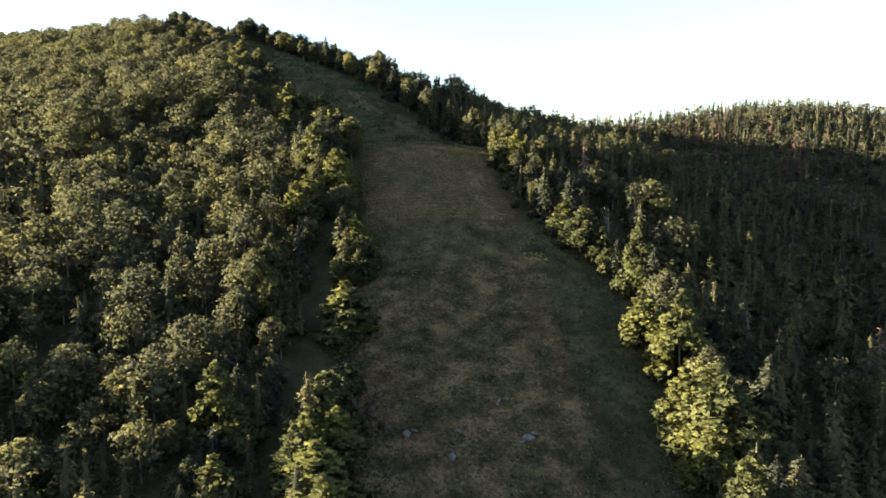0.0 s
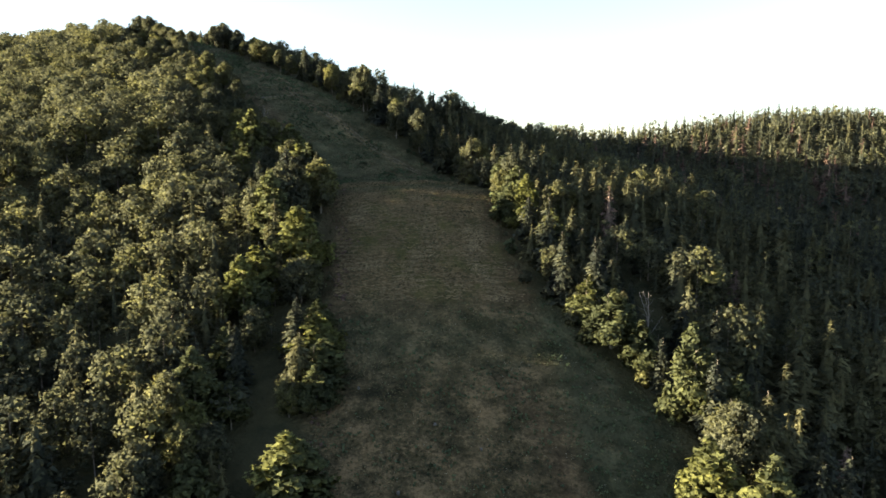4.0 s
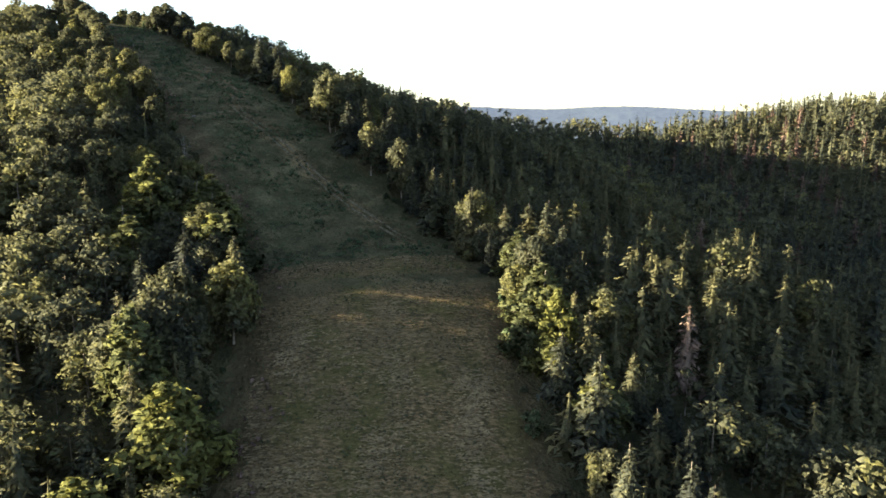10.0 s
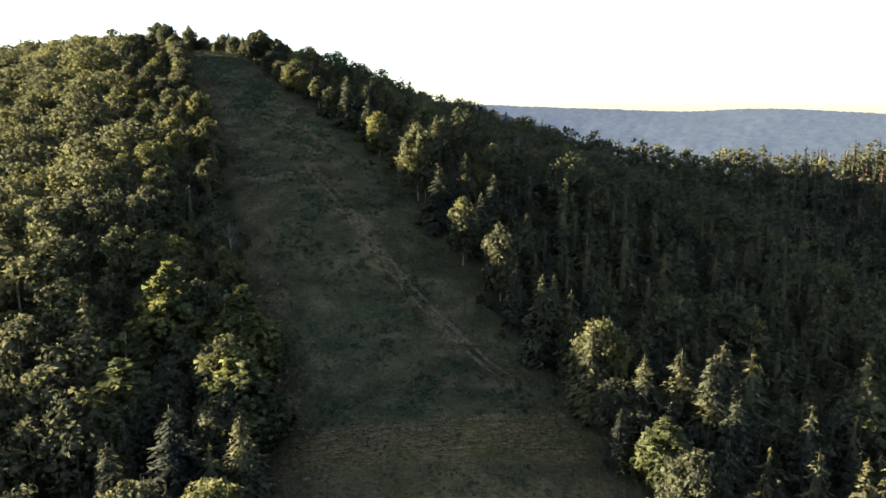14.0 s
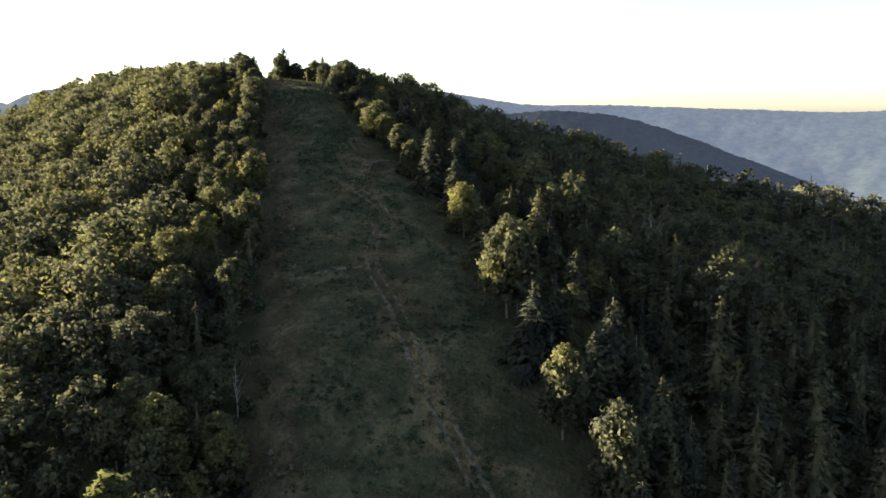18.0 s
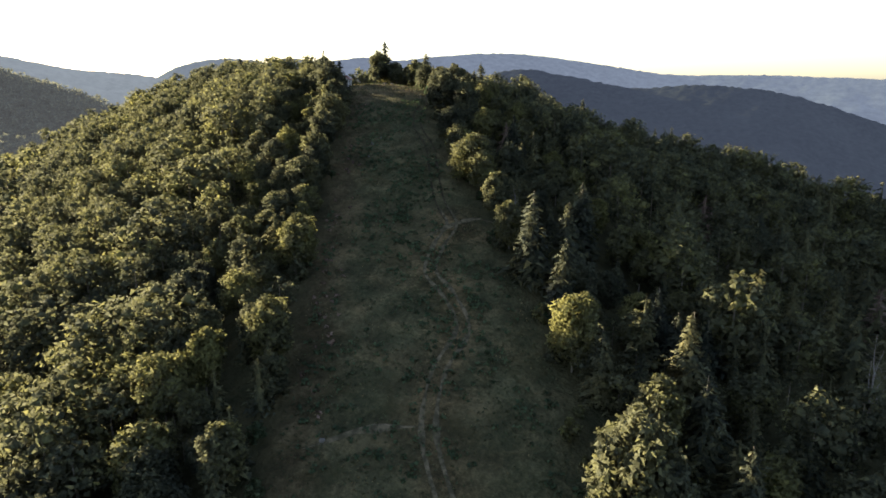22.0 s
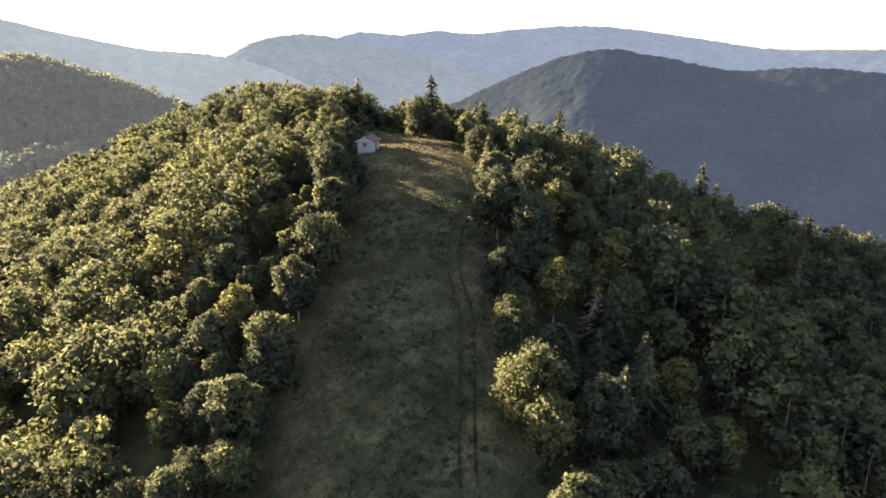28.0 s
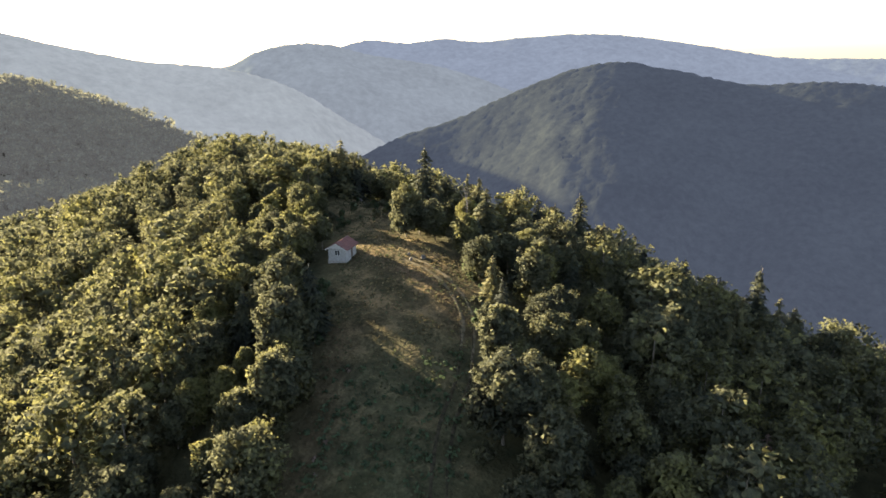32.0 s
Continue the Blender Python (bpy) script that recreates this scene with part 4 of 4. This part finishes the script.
ROCK = rock_material()
ROCK_MESHES = [mesh_of("rock", lump(np.zeros(3), 1.0, np.random.RandomState(300 + i), 6, 9), ROCK) for i in range(4)]
for i, (s, d, k) in enumerate([(87.7, 6.6, 1.1), (88.6, 7.6, 0.7), (86.9, 5.6, 0.6), (83.6, -4.2, 0.8), (87.3, -10.3, 0.9), (88, -9.3, 0.6), (94, 3, 0.7), (95, 4.5, 0.5), (93.5, 5.5, 0.5), (88, -3, 0.6), (97, -4, 0.4), (103, 6, 0.5), (106, 8, 0.35), (112, -8, 0.4), (99, 10, 0.4), (119, 3, 0.35), (123, -3, 0.4), (130, -14, 0.45), (322, -12, 0.5), (324, -10, 0.4), (318, -13, 0.35), (366, -3, 0.7), (365, -5, 0.6), (367, -5.5, 0.5), (408, -24, 0.9), (406, -22, 0.6), (264, -19, 0.5)]):
    x, y = place(s, d)
    ob = new("rock", ROCK_MESHES[i % 4])
    ob.matrix_basis = Matrix.LocRotScale((float(x), float(y), float(lie(x, y)) + 0.12 * k), Euler((0.2 * i, 0.1 * i, 1.7 * i)), (k, k * 0.75, k * 0.5))
    tagged(ob, "weathered grey rock lying in the grass", "rock", "rocks in the meadow")


# ---- bushes along the edges ----
def make_bush(i):
    rng = np.random.RandomState(500 + i)
    ob = new("bush")
    part("stems", mesh_of("stems", merge([(v + [0.2 * j, 0, 0], f) for j, (v, f) in enumerate(trunk(np.random.RandomState(j + 9 * i), 1.6, 0.035, 3, 0.8, 0.2, 5) for _ in range(1) for j in range(3))]), BARK), ob)
    part("foliage", mesh_of("foliage", broad_crown(rng, 2.3, 1.15, 0.02, 7, 420, 0.24, (3, 5)), FERN if i % 2 else BEECH), ob)
    return tagged(ob, "low leafy bush at the edge of the wood", "bush", "bushes along the strip")


BUSHES = [make_bush(i) for i in range(4)]
r = np.random.RandomState(77)
for i in range(120):
    s = r.uniform(72, 372)
    right = i % 2
    d = float(hermite(np.array([s]), ED_Y, ED_R)[0] + r.uniform(-1.0, 1.5)) if right else float(hermite(np.array([s]), ED_Y, ED_L)[0] + r.uniform(-2.5, 0.6))
    if abs(s - 366) < 8 and not right:
        continue
    x, y = place(s, d)
    put(BUSHES[r.randint(4)], USED, float(x), float(y), r.uniform(0.5, 1.25), r.uniform(0, 6.28))

for i in range(26):
    x, y = place(r.uniform(382, 414), r.uniform(-26, -13))
    put(BUSHES[(1, 3, 1, 0)[i % 4]], USED, float(x), float(y), r.uniform(0.4, 0.95), r.uniform(0, 6.28))


# ---- the hut on the summit ----
def plain(name, a, b, rough=0.8, scale=4.0, bump=0.3):
    k = Mat(name)
    n = k.noise(scale, 4.0)
    k.bump(n, bump, 0.02)
    return k.done(k.ramp(n, [(0.3, a), (0.7, b)]), rough, 0.3)


PLASTER = plain("whitewash", (0.22, 0.22, 0.22), (0.34, 0.34, 0.335), 0.9)
RED_TIN = plain("red_sheet_roof", (0.070, 0.022, 0.020), (0.115, 0.036, 0.030), 0.6, 1.5, 0.1)
WHITE_WOOD = plain("white_boards", (0.32, 0.32, 0.31), (0.46, 0.46, 0.45), 0.6)
DARK_WOOD = plain("dark_boards", (0.05, 0.035, 0.025), (0.10, 0.07, 0.05), 0.7)
STONE = plain("plinth_stone", (0.18, 0.17, 0.16), (0.32, 0.31, 0.29), 0.9)


def glass_material():
    k = Mat("window_glass")
    k.done((0.02, 0.025, 0.03), 0.08, 0.5)
    return k.m


GLASS = glass_material()


def boxes(name, specs, material, parent, label="", bevel=0.012):
    """One mesh of boxes, each (x0, x1, y0, y1, z0, z1), with softened edges."""
    bm = bmesh.new()
    for x0, x1, y0, y1, z0, z1 in specs:
        m = Matrix.Translation(((x0 + x1) / 2, (y0 + y1) / 2, (z0 + z1) / 2)) @ Matrix.Diagonal((x1 - x0, y1 - y0, z1 - z0, 1))
        bmesh.ops.create_cube(bm, size=1, matrix=m)
    bmesh.ops.bevel(bm, geom=bm.edges[:], offset=bevel, segments=1, affect="EDGES")
    me = bpy.data.meshes.new(name)
    bm.to_mesh(me)
    bm.free()
    me.materials.append(material)
    return part(name, me, parent, label)


def prism(name, outline, y0, y1, material, parent, label=""):
    """A plate with that outline in x and z, from y0 to y1."""
    n = len(outline)
    v = [(x, y, z) for y in (y0, y1) for x, z in outline]
    f = [tuple(range(n)), tuple(range(2 * n - 1, n - 1, -1))] + [(i, i + n, (i + 1) % n + n, (i + 1) % n) for i in range(n)]
    me = bpy.data.meshes.new(name)
    me.from_pydata(v, [], f)
    me.materials.append(material)
    return part(name, me, parent, label)


hx, hy = -142.9, 356.7
hut = tagged(new("hut"), "small whitewashed mountain hut with a red gable roof beside the clearing", "hut")
W, DEEP, EAVE, APEX, T = 1.6, 2.1, 2.15, 3.05, 0.16
boxes("plinth", [(-W - 0.08, W + 0.08, -DEEP - 0.08, DEEP + 0.08, -1.4, 0.06)], STONE, hut, "grey stone plinth")
boxes("front_wall", [(-W, -0.48, -DEEP, -DEEP + T, 0.06, EAVE), (0.48, W, -DEEP, -DEEP + T, 0.06, EAVE), (-0.48, 0.48, -DEEP, -DEEP + T, 0.06, 0.95), (-0.48, 0.48, -DEEP, -DEEP + T, 1.9, EAVE)], PLASTER, hut)
boxes("back_wall", [(-W, W, DEEP - T, DEEP, 0.06, EAVE)], PLASTER, hut)
boxes("side_wall", [(-W, -W + T, -DEEP + T, DEEP - T, 0.06, EAVE)], PLASTER, hut)
boxes("side_wall", [(W - T, W, -DEEP + T, -0.1, 0.06, EAVE), (W - T, W, 0.8, DEEP - T, 0.06, EAVE), (W - T, W, -0.1, 0.8, 1.95, EAVE)], PLASTER, hut)
door = boxes("door", [(W - 0.10, W - 0.05, -0.1, 0.8, 0.06, 1.95)], DARK_WOOD, hut, "dark wooden door")
boxes("door_handle", [(W - 0.05, W + 0.02, 0.66, 0.72, 1.0, 1.05)], STONE, door)
gable = [(-W, EAVE), (W, EAVE), (0, APEX)]
prism("gable", gable, -DEEP, -DEEP + T, WHITE_WOOD, hut, "white boarded gable")
prism("gable", gable, DEEP - T, DEEP, WHITE_WOOD, hut)
rise = (APEX - EAVE) / W
for k in (-1, 1):
    o = [(0, APEX + 0.06), (k * (W + 0.38), EAVE - 0.38 * rise + 0.06), (k * (W + 0.38), EAVE - 0.38 * rise + 0.15), (0, APEX + 0.16)]
    roof = prism("roof", o, -DEEP - 0.4, DEEP + 0.35, RED_TIN, hut, "red sheet-metal roof slope")
    for j in range(8):
        y = -DEEP - 0.3 + j * 0.62
        q = [(0.02 * k, APEX + 0.155), (k * (W + 0.37), EAVE - 0.38 * rise + 0.147), (k * (W + 0.37), EAVE - 0.38 * rise + 0.18), (0.02 * k, APEX + 0.19)]
        prism("seam", q, y, y + 0.04, RED_TIN, roof)
    o = [(0, APEX - 0.07), (k * (W + 0.38), EAVE - 0.38 * rise - 0.07), (k * (W + 0.38), EAVE - 0.38 * rise + 0.10), (0, APEX + 0.11)]
    prism("bargeboard", o, -DEEP - 0.44, -DEEP - 0.405, WHITE_WOOD, hut, "white bargeboard")
boxes("ridge_cap", [(-0.10, 0.10, -DEEP - 0.42, DEEP + 0.37, APEX + 0.15, APEX + 0.20)], RED_TIN, hut)
win = boxes("window", [(-0.48, 0.48, -DEEP + 0.03, -DEEP + 0.10, 0.95, 1.02), (-0.48, 0.48, -DEEP + 0.03, -DEEP + 0.10, 1.83, 1.90), (-0.48, -0.40, -DEEP + 0.03, -DEEP + 0.10, 1.02, 1.83), (0.40, 0.48, -DEEP + 0.03, -DEEP + 0.10, 1.02, 1.83), (-0.05, 0.05, -DEEP + 0.03, -DEEP + 0.10, 1.02, 1.83)], WHITE_WOOD, hut, "white window frame with two panes")
for x in (-0.40, 0.05):
    boxes("pane", [(x, x + 0.35, -DEEP + 0.06, -DEEP + 0.07, 1.02, 1.83)], GLASS, win, "dark glass pane", 0.001)
boxes("sill", [(-0.56, 0.56, -DEEP - 0.08, -DEEP + 0.02, 0.89, 0.945)], STONE, win)
hut.matrix_basis = pose(hx, hy, float(lie(hx, hy)) + 0.1, 0, 0, 24.6)
